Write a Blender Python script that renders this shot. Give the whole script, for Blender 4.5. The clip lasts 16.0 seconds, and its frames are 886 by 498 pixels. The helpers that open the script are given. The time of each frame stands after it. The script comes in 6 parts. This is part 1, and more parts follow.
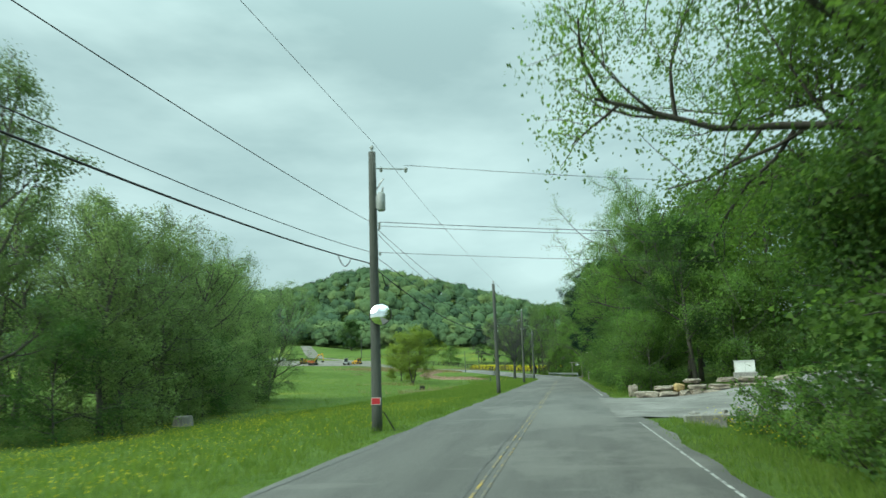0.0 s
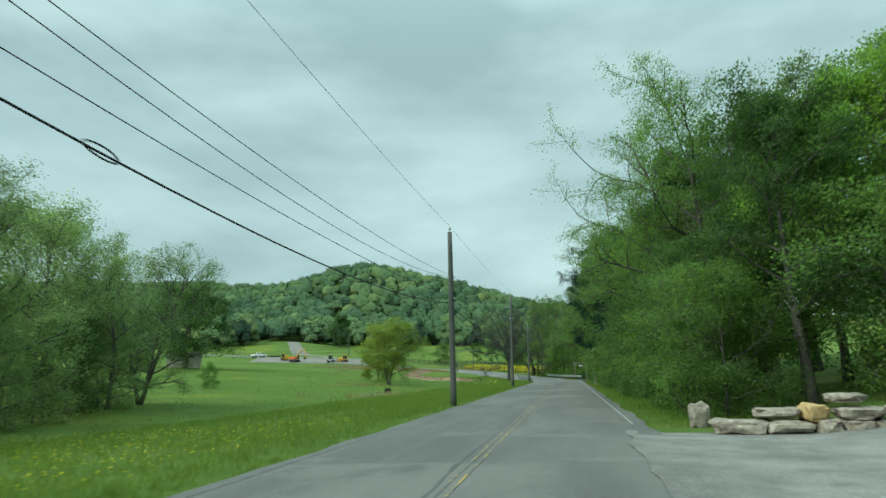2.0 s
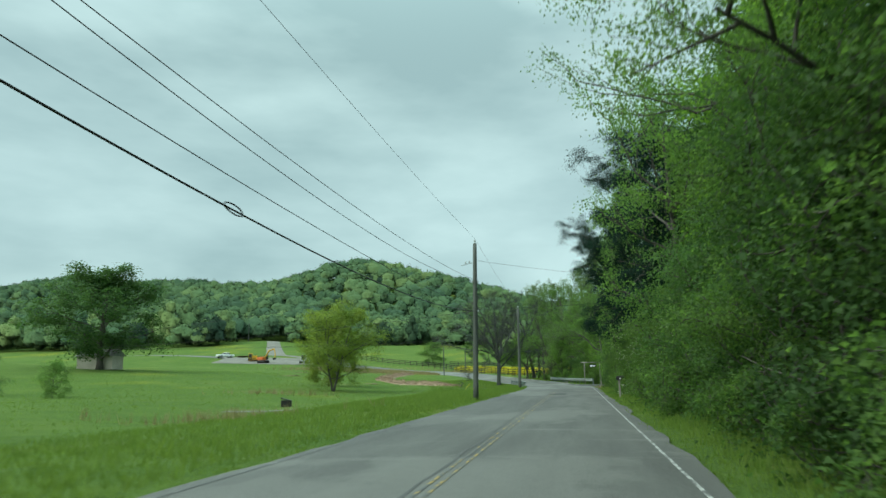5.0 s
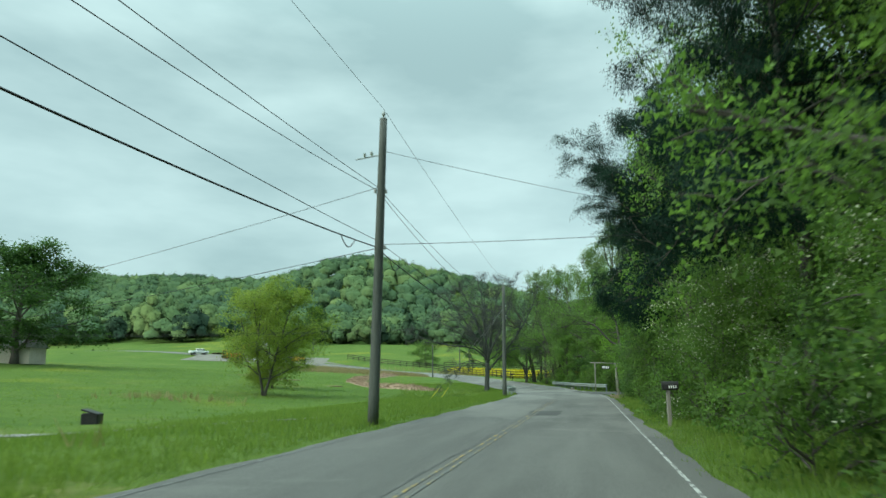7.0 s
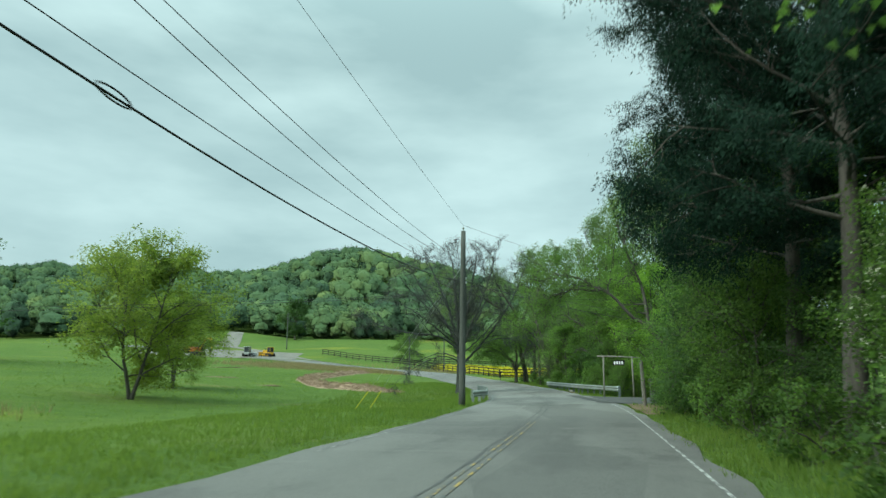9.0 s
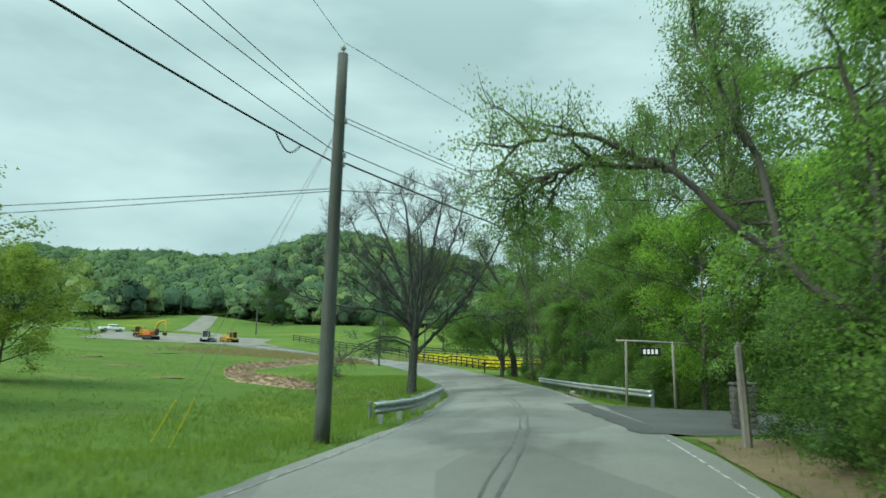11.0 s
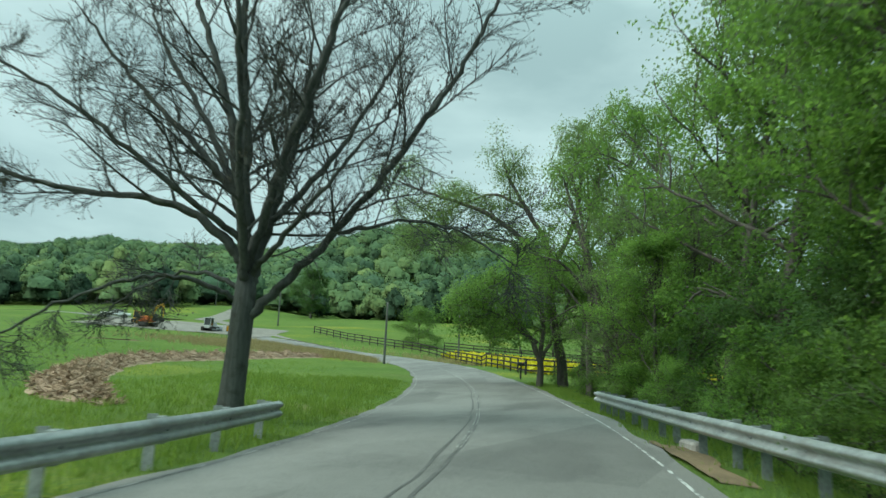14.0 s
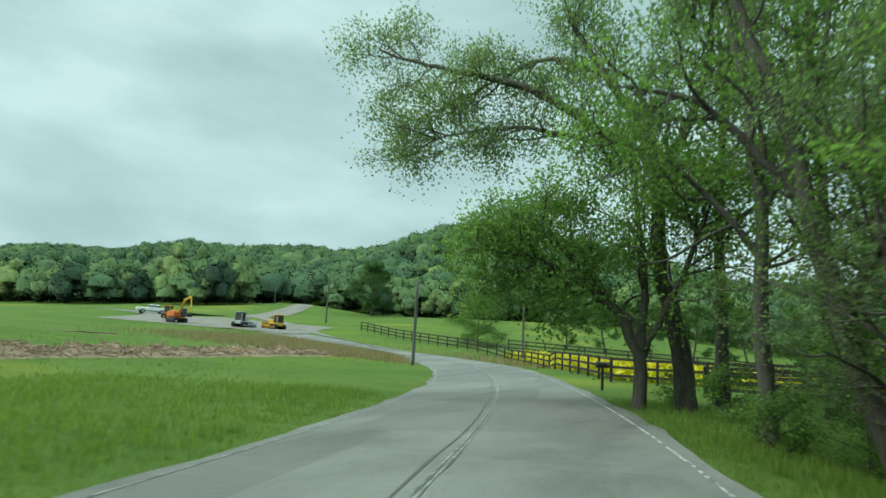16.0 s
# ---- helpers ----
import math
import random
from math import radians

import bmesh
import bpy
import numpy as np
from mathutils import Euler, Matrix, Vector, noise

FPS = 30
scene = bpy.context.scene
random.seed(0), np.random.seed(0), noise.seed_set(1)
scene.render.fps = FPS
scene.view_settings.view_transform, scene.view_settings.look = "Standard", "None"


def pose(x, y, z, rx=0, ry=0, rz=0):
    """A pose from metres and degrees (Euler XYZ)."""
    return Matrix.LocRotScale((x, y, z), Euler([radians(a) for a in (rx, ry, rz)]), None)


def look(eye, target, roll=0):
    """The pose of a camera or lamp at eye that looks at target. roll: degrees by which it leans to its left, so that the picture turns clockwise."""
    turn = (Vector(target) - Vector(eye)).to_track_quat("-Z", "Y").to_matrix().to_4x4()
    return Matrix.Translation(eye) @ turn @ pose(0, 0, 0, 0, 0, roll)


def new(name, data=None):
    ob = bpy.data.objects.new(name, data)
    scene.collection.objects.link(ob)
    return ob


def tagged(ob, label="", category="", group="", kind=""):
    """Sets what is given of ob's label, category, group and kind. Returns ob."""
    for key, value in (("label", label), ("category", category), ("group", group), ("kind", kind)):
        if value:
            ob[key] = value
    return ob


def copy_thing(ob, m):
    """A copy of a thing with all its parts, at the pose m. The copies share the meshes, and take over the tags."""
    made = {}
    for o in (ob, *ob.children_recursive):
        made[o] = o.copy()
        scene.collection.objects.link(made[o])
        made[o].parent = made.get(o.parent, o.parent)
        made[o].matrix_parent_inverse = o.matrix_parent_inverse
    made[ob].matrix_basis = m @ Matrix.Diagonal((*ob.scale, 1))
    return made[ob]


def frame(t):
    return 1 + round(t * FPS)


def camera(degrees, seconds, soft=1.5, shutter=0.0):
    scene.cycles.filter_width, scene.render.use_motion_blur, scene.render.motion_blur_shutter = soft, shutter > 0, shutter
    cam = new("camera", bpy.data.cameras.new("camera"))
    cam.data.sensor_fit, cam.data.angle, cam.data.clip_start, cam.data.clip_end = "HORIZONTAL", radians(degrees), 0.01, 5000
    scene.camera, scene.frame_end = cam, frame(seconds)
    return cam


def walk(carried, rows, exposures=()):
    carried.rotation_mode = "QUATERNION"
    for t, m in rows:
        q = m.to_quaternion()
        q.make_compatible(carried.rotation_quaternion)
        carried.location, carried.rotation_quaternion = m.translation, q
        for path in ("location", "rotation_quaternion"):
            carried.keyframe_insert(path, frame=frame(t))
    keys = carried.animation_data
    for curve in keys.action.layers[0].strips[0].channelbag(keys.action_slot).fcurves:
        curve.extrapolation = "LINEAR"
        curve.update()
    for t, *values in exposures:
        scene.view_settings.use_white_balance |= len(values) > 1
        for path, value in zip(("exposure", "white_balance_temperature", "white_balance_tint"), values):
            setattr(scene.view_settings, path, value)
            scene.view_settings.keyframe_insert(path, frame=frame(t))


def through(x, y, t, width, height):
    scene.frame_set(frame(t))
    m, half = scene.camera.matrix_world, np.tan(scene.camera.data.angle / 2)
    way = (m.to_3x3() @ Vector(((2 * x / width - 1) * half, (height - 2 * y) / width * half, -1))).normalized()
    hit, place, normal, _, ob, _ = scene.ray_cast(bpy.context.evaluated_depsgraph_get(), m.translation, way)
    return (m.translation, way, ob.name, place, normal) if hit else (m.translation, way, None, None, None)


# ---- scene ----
cam = camera(67.0, 16.0, shutter=0.3)
PATH = [
    (0, (1.134, 0.002, 1.487), (0.8, 1.939, 1.853), -2.2),
    (0.5, (1.207, 4.708, 1.474), (0.874, 6.646, 1.841), -2.2),
    (1, (1.262, 9.37, 1.429), (0.927, 11.307, 1.798), -2.0),
    (1.5, (1.345, 14.124, 1.392), (1.003, 16.06, 1.758), -1.6),
    (2, (1.466, 18.842, 1.362), (1.116, 20.777, 1.729), -1.2),
    (2.5, (1.535, 23.589, 1.356), (1.181, 25.523, 1.724), -1.1),
    (3, (1.598, 28.329, 1.358), (1.242, 30.263, 1.727), -1.3),
    (3.5, (1.636, 33.082, 1.374), (1.275, 35.013, 1.746), -1.4),
    (4, (1.618, 37.77, 1.372), (1.258, 39.703, 1.741), -1.8),
    (6.5, (1.98, 62.976, 1.135), (1.575, 64.896, 1.52), -0.1),
    (7, (1.909, 67.846, 1.206), (1.5, 69.766, 1.588), -0.3),
    (7.5, (1.791, 72.785, 1.284), (1.38, 74.705, 1.66), -0.6),
    (8, (1.623, 77.523, 1.319), (1.213, 79.444, 1.695), -0.2),
    (8.5, (1.579, 82.309, 1.246), (1.17, 84.23, 1.624), -0.2),
    (9, (1.593, 87.041, 1.237), (1.178, 88.961, 1.614), 0.1),
    (11.5, (0.918, 109.627, 1.491), (0.487, 111.55, 1.833), 1.2),
    (12, (0.955, 114.102, 1.39), (0.489, 116.017, 1.728), 2.1),
    (12.5, (0.744, 118.543, 1.331), (0.25, 120.451, 1.671), 2.3),
    (13, (0.457, 122.952, 1.28), (-0.074, 124.849, 1.623), 2.4),
    (13.5, (0.135, 127.459, 1.272), (-0.444, 129.341, 1.62), 2.5),
    (14, (-0.337, 131.983, 1.299), (-0.973, 133.846, 1.653), 2.8),
    (14.5, (-1.085, 136.359, 1.336), (-1.78, 138.2, 1.694), 3.2),
    (15, (-1.981, 141.022, 1.413), (-2.734, 142.84, 1.766), 3.3),
    (15.5, (-2.985, 145.798, 1.44), (-3.794, 147.593, 1.791), 3.3),
    (16, (-4.022, 150.567, 1.426), (-4.884, 152.337, 1.777), 3.2),
]
walk(cam, [(t, look(e, g, r)) for t, e, g, r in PATH], exposures=[(0, 0.06, 6500, 11), (1.5, -0.1, 6400, 12), (3.5, -0.12, 6400, 12), (6.5, 0.0, 6400, 12), (8, 0.08, 6400, 12), (9, 0.02, 6400, 12), (11.5, 0.08, 6500, 11), (12.5, 0.06, 6420, 12), (14, 0.0, 6450, 12), (16, 0.0, 6500, 11)])

# ---- world: an overcast sky, three times brighter overhead than at the horizon ----
SUN_AZ, SUN_EL = radians(232), radians(42)
world = bpy.data.worlds.new("overcast")
scene.world = world
world.use_nodes = True
wn, wl = world.node_tree.nodes, world.node_tree.links
wn.clear()
w_out = wn.new("ShaderNodeOutputWorld")
w_bg = wn.new("ShaderNodeBackground")
w_sky = wn.new("ShaderNodeTexSky")
w_sky.sky_type, w_sky.sun_disc = "NISHITA", False
w_sky.sun_elevation, w_sky.sun_rotation = SUN_EL, SUN_AZ
w_co = wn.new("ShaderNodeTexCoord")
w_sep = wn.new("ShaderNodeSeparateXYZ")
wl.new(w_co.outputs["Generated"], w_sep.inputs[0])
w_map = wn.new("ShaderNodeMapping")
w_map.inputs["Scale"].default_value = (2.2, 2.2, 6.5)
wl.new(w_co.outputs["Generated"], w_map.inputs[0])
w_noise = wn.new("ShaderNodeTexNoise")
w_noise.inputs["Scale"].default_value = 1.5
w_noise.inputs["Detail"].default_value = 5
w_noise.inputs["Roughness"].default_value = 0.5
wl.new(w_map.outputs[0], w_noise.inputs["Vector"])
w_cl = wn.new("ShaderNodeValToRGB")
w_cl.color_ramp.elements[0].position, w_cl.color_ramp.elements[0].color = 0.34, (0.345, 0.53, 0.505, 1)
w_cl.color_ramp.elements[1].position, w_cl.color_ramp.elements[1].color = 0.68, (0.55, 0.78, 0.735, 1)
wl.new(w_noise.outputs[0], w_cl.inputs[0])
w_up = wn.new("ShaderNodeMapRange")
w_up.interpolation_type = "SMOOTHSTEP"
w_up.inputs["From Min"].default_value, w_up.inputs["From Max"].default_value = 0.42, 1.0
w_up.inputs["To Min"].default_value, w_up.inputs["To Max"].default_value = 1.0, 3.3
wl.new(w_sep.outputs[2], w_up.inputs[0])
w_mul = wn.new("ShaderNodeVectorMath")
w_mul.operation = "SCALE"
wl.new(w_cl.outputs[0], w_mul.inputs[0])
wl.new(w_up.outputs[0], w_mul.inputs["Scale"])
w_sk = wn.new("ShaderNodeVectorMath")
w_sk.operation = "MULTIPLY_ADD"
w_sk.inputs[1].default_value = (0.02, 0.02, 0.02)
wl.new(w_sky.outputs[0], w_sk.inputs[0])
wl.new(w_mul.outputs[0], w_sk.inputs[2])
wl.new(w_sk.outputs[0], w_bg.inputs[0])
w_bg.inputs[1].default_value = 1.0
wl.new(w_bg.outputs[0], w_out.inputs[0])

sun = new("sun", bpy.data.lights.new("sun", "SUN"))
sun.data.energy, sun.data.angle, sun.data.color = 3.1, radians(40), (0.93, 1.0, 0.85)
sun.matrix_world = look((math.sin(SUN_AZ) * math.cos(SUN_EL) * 90, math.cos(SUN_AZ) * math.cos(SUN_EL) * 90, math.sin(SUN_EL) * 90), (0, 0, 0))

# ---- materials ----


class Mat:
    """A node material with a Principled shader, coloured by noises at two scales."""

    def __init__(self, name, rough=0.8, metal=0.0, spec=0.3):
        self.m = bpy.data.materials.new(name)
        self.m.use_nodes = True
        self.n, self.l = self.m.node_tree.nodes, self.m.node_tree.links
        self.b = self.n["Principled BSDF"]
        self.b.inputs["Roughness"].default_value = rough
        self.b.inputs["Metallic"].default_value = metal
        self.b.inputs["Specular IOR Level"].default_value = spec
        self.co = self.n.new("ShaderNodeTexCoord").outputs["Object"]

    def noise(self, scale, detail=4, stretch=None, rough=0.55):
        t = self.n.new("ShaderNodeTexNoise")
        t.inputs["Scale"].default_value, t.inputs["Detail"].default_value = scale, detail
        t.inputs["Roughness"].default_value = rough
        src = self.co
        if stretch:
            mp = self.n.new("ShaderNodeMapping")
            mp.inputs["Scale"].default_value = stretch
            self.l.new(src, mp.inputs[0])
            src = mp.outputs[0]
        self.l.new(src, t.inputs["Vector"])
        return t.outputs[0]

    def ramp(self, fac, stops):
        r = self.n.new("ShaderNodeValToRGB")
        e = r.color_ramp.elements
        while len(e) < len(stops):
            e.new(0.5)
        for el, (p, c) in zip(e, stops):
            el.position, el.color = p, (*c, 1)
        self.l.new(fac, r.inputs[0])
        return r.outputs[0]

    def mix(self, fac, a, b, mode="MIX"):
        x = self.n.new("ShaderNodeMix")
        x.data_type, x.blend_type = "RGBA", mode
        for sock, v in ((x.inputs[0], fac), (x.inputs[6], a), (x.inputs[7], b)):
            if isinstance(v, (int, float)):
                sock.default_value = v
            elif isinstance(v, tuple):
                sock.default_value = (*v, 1)
            else:
                self.l.new(v, sock)
        return x.outputs[2]

    def math(self, op, a, b):
        x = self.n.new("ShaderNodeMath")
        x.operation = op
        x.use_clamp = True
        for sock, v in ((x.inputs[0], a), (x.inputs[1], b)):
            if isinstance(v, (int, float)):
                sock.default_value = v
            else:
                self.l.new(v, sock)
        return x.outputs[0]

    def bump(self, fac, dist, strength=0.6):
        b = self.n.new("ShaderNodeBump")
        b.inputs["Distance"].default_value, b.inputs["Strength"].default_value = dist, strength
        self.l.new(fac, b.inputs["Height"])
        self.l.new(b.outputs[0], self.b.inputs["Normal"])
        return self

    def color(self, c):
        if isinstance(c, tuple):
            self.b.inputs["Base Color"].default_value = (*c, 1)
        else:
            self.l.new(c, self.b.inputs["Base Color"])
        return self

    def island(self):
        return self.n.new("ShaderNodeNewGeometry").outputs["Random Per Island"]

    def obj_random(self):
        return self.n.new("ShaderNodeObjectInfo").outputs["Random"]


def two_tone(name, a, b, scale, fine, rough=0.8, metal=0.0, bump=0.01, stretch=None, spec=0.3, dirt=None):
    k = Mat(name, rough, metal, spec)
    big = k.ramp(k.noise(scale, 4, stretch), [(0.35, a), (0.65, b)])
    small = k.noise(fine, 5, stretch)
    c = k.mix(0.35, big, k.ramp(small, [(0.3, tuple(v * 0.55 for v in a)), (0.7, tuple(min(1, v * 1.4) for v in b))]))
    if dirt:
        c = k.mix(k.ramp(k.noise(scale * 2.3, 6), [(0.5, (0, 0, 0)), (0.72, (0.8, 0.8, 0.8))]), c, dirt)
    k.color(c)
    k.bump(small, bump)
    return k.m


def leaf_mat(name, dark, mid, light, through=0.4, spec=0.25):
    k = Mat(name, 0.55, 0, spec)
    c = k.ramp(k.island(), [(0.0, dark), (0.5, mid), (1.0, light)])
    c = k.mix(0.45, c, k.ramp(k.noise(0.9, 3), [(0.32, dark), (0.68, light)]))
    h = k.n.new("ShaderNodeHueSaturation")
    mr = k.n.new("ShaderNodeMapRange")
    mr.inputs["To Min"].default_value, mr.inputs["To Max"].default_value = 0.78, 1.2
    k.l.new(k.obj_random(), mr.inputs[0])
    k.l.new(mr.outputs[0], h.inputs["Value"])
    k.l.new(c, h.inputs["Color"])
    k.color(h.outputs[0])
    tr = k.n.new("ShaderNodeBsdfTranslucent")
    k.l.new(k.mix(1.0, h.outputs[0], (1.0, 1.0, 0.72), "MULTIPLY"), tr.inputs[0])
    ms = k.n.new("ShaderNodeMixShader")
    ms.inputs[0].default_value = through
    k.l.new(k.b.outputs[0], ms.inputs[1])
    k.l.new(tr.outputs[0], ms.inputs[2])
    k.l.new(ms.outputs[0], k.n["Material Output"].inputs[0])
    return k.m


def asphalt_mat():
    k = Mat("worn_asphalt", 0.82, 0, 0.35)
    grain = k.noise(60, 4)
    c = k.ramp(k.noise(0.16, 5, (1, 0.22, 1)), [(0.36, (0.057, 0.058, 0.053)), (0.5, (0.087, 0.087, 0.081)), (0.62, (0.134, 0.135, 0.124))])
    c = k.mix(0.45, c, k.ramp(k.noise(0.9, 6, (1.6, 0.16, 1)), [(0.38, (0.054, 0.054, 0.051)), (0.6, (0.134, 0.135, 0.124))]))
    # broad worn patches, paler where the binder has gone
    c = k.mix(k.ramp(k.noise(0.085, 7, (1.5, 0.8, 1), 0.62), [(0.51, (0, 0, 0)), (0.54, (0.55, 0.55, 0.55)), (0.66, (0.8, 0.8, 0.8))]), c, (0.173, 0.173, 0.157))
    c = k.mix(k.ramp(k.noise(0.33, 6, (0.5, 2.2, 1), 0.6), [(0.6, (0, 0, 0)), (0.63, (0.45, 0.45, 0.45))]), c, (0.181, 0.181, 0.164))
    # an older, bleached length of road before and in the bend
    sep = k.n.new("ShaderNodeSeparateXYZ")
    k.l.new(k.co, sep.inputs[0])
    old = k.n.new("ShaderNodeMapRange")
    old.inputs["From Min"].default_value, old.inputs["From Max"].default_value = 104, 117
    k.l.new(sep.outputs[1], old.inputs[0])
    worn = k.ramp(k.noise(0.2, 7, (1.3, 0.7, 1), 0.62), [(0.42, (0.12, 0.12, 0.12)), (0.5, (0.6, 0.6, 0.6)), (0.6, (0.95, 0.95, 0.95))])
    c = k.mix(k.math("MULTIPLY", old.outputs[0], worn), c, (0.215, 0.215, 0.2))
    # shallow repairs with hard edges
    v = k.n.new("ShaderNodeTexVoronoi")
    v.inputs["Scale"].default_value = 0.22
    v.inputs["Randomness"].default_value = 0.9
    mp = k.n.new("ShaderNodeMapping")
    mp.inputs["Scale"].default_value = (1.7, 0.6, 0.1)
    k.l.new(k.co, mp.inputs[0])
    k.l.new(mp.outputs[0], v.inputs["Vector"])
    c = k.mix(k.ramp(v.outputs["Color"], [(0.66, (0, 0, 0)), (0.7, (0.4, 0.4, 0.4))]), c, (0.065, 0.067, 0.063))
    # fine cracks
    cr = k.ramp(k.noise(1.6, 8, None, 0.75), [(0.492, (0, 0, 0)), (0.5, (0.5, 0.5, 0.5)), (0.508, (0, 0, 0))])
    c = k.mix(cr, c, (0.026, 0.026, 0.026))
    c = k.mix(0.3, c, k.ramp(grain, [(0.35, (0.026, 0.026, 0.026)), (0.66, (0.260, 0.259, 0.244))]))
    k.color(c)
    return k.bump(grain, 0.01, 0.5).m


def line_mat(name, paint, keep):
    k = Mat(name, 0.7)
    w = k.ramp(k.noise(7, 6, (1, 0.5, 1), 0.7), [(keep, (0, 0, 0)), (keep + 0.12, (1, 1, 1))])
    k.color(k.mix(w, (0.11, 0.113, 0.11), k.mix(0.3, paint, k.ramp(k.noise(30, 4), [(0.3, tuple(v * 0.5 for v in paint)), (0.7, paint)]))))
    return k.m


def grass_mat():
    k = Mat("meadow_grass", 0.95, 0, 0.1)
    fine = k.noise(26, 5)
    c = k.ramp(k.noise(0.09, 4), [(0.36, (0.058, 0.116, 0.022)), (0.5, (0.086, 0.150, 0.028)), (0.64, (0.129, 0.185, 0.036))])
    c = k.mix(0.45, c, k.ramp(k.noise(0.55, 6, (0.7, 1.6, 1)), [(0.36, (0.052, 0.107, 0.022)), (0.66, (0.133, 0.194, 0.041))]))
    c = k.mix(0.4, c, k.ramp(fine, [(0.3, (0.030, 0.069, 0.012)), (0.68, (0.138, 0.215, 0.047))]))
    # buttercups in broad drifts, and patches of dry straw
    gold = k.math("MULTIPLY", k.ramp(k.noise(0.05, 2), [(0.58, (0, 0, 0)), (0.7, (1, 1, 1))]), k.ramp(k.noise(9, 4), [(0.45, (0, 0, 0)), (0.6, (0.75, 0.75, 0.75))]))
    c = k.mix(gold, c, (0.292, 0.284, 0.026))
    straw = k.math("MULTIPLY", k.ramp(k.noise(0.14, 4, (0.5, 1.5, 1)), [(0.6, (0, 0, 0)), (0.74, (0.8, 0.8, 0.8))]), k.ramp(k.noise(3, 5), [(0.35, (0, 0, 0)), (0.65, (1, 1, 1))]))
    c = k.mix(straw, c, (0.206, 0.181, 0.077))
    k.color(c)
    return k.bump(fine, 0.12, 0.7).m


M_ASPHALT = asphalt_mat()
M_WHITE = line_mat("worn_white_paint", (0.52, 0.53, 0.51), 0.44)
M_YELLOW = line_mat("worn_yellow_paint", (0.4, 0.28, 0.07), 0.5)
M_FAINT = line_mat("faint_paint", (0.32, 0.32, 0.3), 0.46)
M_GHOST = line_mat("nearly_gone_white_paint", (0.36, 0.36, 0.34), 0.55)
M_TAR = two_tone("tar_seam", (0.05, 0.05, 0.048), (0.115, 0.115, 0.11), 1.5, 25, 0.7)
M_GRASS = grass_mat()
M_GRAVEL = two_tone("pale_gravel", (0.105, 0.104, 0.097), (0.25, 0.247, 0.232), 0.55, 22, 0.95, bump=0.03, dirt=(0.12, 0.12, 0.108))
M_DARKPAVE = two_tone("dark_asphalt", (0.042, 0.043, 0.043), (0.08, 0.08, 0.079), 0.5, 40, 0.85)
M_BARK = two_tone("bark", (0.045, 0.042, 0.036), (0.105, 0.098, 0.085), 2.5, 16, 0.95, bump=0.05, stretch=(1, 1, 0.2))
M_BARE = two_tone("grey_ridged_bark", (0.038, 0.045, 0.042), (0.088, 0.098, 0.09), 2.0, 14, 0.92, bump=0.07, stretch=(1.6, 1.6, 0.18), dirt=(0.03, 0.032, 0.026))
M_LEAF = leaf_mat("spring_leaves", (0.058, 0.13, 0.032), (0.12, 0.24, 0.052), (0.2, 0.345, 0.082), 0.66)
M_LEAF_BRIGHT = leaf_mat("fresh_leaves", (0.095, 0.2, 0.028), (0.175, 0.335, 0.045), (0.25, 0.44, 0.068), 0.68)
M_LEAF_DARK = leaf_mat("deep_green_leaves", (0.032, 0.08, 0.023), (0.064, 0.146, 0.039), (0.115, 0.225, 0.06), 0.6)
M_LEAF_PALE = leaf_mat("greyish_young_leaves", (0.07, 0.125, 0.048), (0.13, 0.215, 0.08), (0.205, 0.31, 0.125), 0.68)
M_LEAF_GOLD = leaf_mat("yellow_green_leaves", (0.1, 0.178, 0.032), (0.185, 0.28, 0.048), (0.3, 0.37, 0.06), 0.6)
M_CEDAR = leaf_mat("cedar_needles", (0.007, 0.022, 0.016), (0.012, 0.036, 0.024), (0.022, 0.058, 0.034), 0.12, 0.06)
M_LEAF_SOFT = leaf_mat("soft_grey_green_leaves", (0.12, 0.19, 0.078), (0.205, 0.315, 0.128), (0.29, 0.41, 0.18), 0.72)
M_WHITEBLOOM = leaf_mat("white_blossom", (0.5, 0.52, 0.4), (0.62, 0.64, 0.52), (0.74, 0.75, 0.64), 0.35)
M_LANE = two_tone("dusty_lane_gravel", (0.13, 0.125, 0.105), (0.22, 0.21, 0.185), 0.5, 18, 0.95, bump=0.03)
M_BUD = leaf_mat("grey_brown_buds", (0.06, 0.055, 0.045), (0.105, 0.095, 0.08), (0.15, 0.14, 0.11), 0.2)
M_BLADE = leaf_mat("grass_blades", (0.098, 0.175, 0.034), (0.15, 0.245, 0.046), (0.215, 0.305, 0.066), 0.65)
M_STRAW = leaf_mat("dry_straw", (0.17, 0.14, 0.065), (0.28, 0.23, 0.11), (0.4, 0.34, 0.18), 0.25)
M_POLE = two_tone("weathered_pole_wood", (0.056, 0.064, 0.058), (0.115, 0.124, 0.112), 0.9, 12, 0.95, bump=0.015, stretch=(6, 6, 0.35))
M_WIRE = two_tone("black_cable", (0.014, 0.015, 0.016), (0.03, 0.03, 0.032), 4, 30, 0.6)
M_GALV = two_tone("galvanized_steel", (0.25, 0.28, 0.28), (0.42, 0.45, 0.44), 1.2, 14, 0.48, 0.7, 0.002, dirt=(0.24, 0.24, 0.22))
M_POST = two_tone("weathered_steel_post", (0.13, 0.16, 0.16), (0.26, 0.3, 0.29), 2, 18, 0.7, 0.4)
M_GREYPAINT = two_tone("grey_enamel", (0.3, 0.33, 0.33), (0.4, 0.43, 0.42), 2, 18, 0.5)
M_STONE = two_tone("limestone", (0.15, 0.125, 0.1), (0.36, 0.32, 0.26), 1.3, 9, 0.92, bump=0.06, dirt=(0.1, 0.085, 0.07))
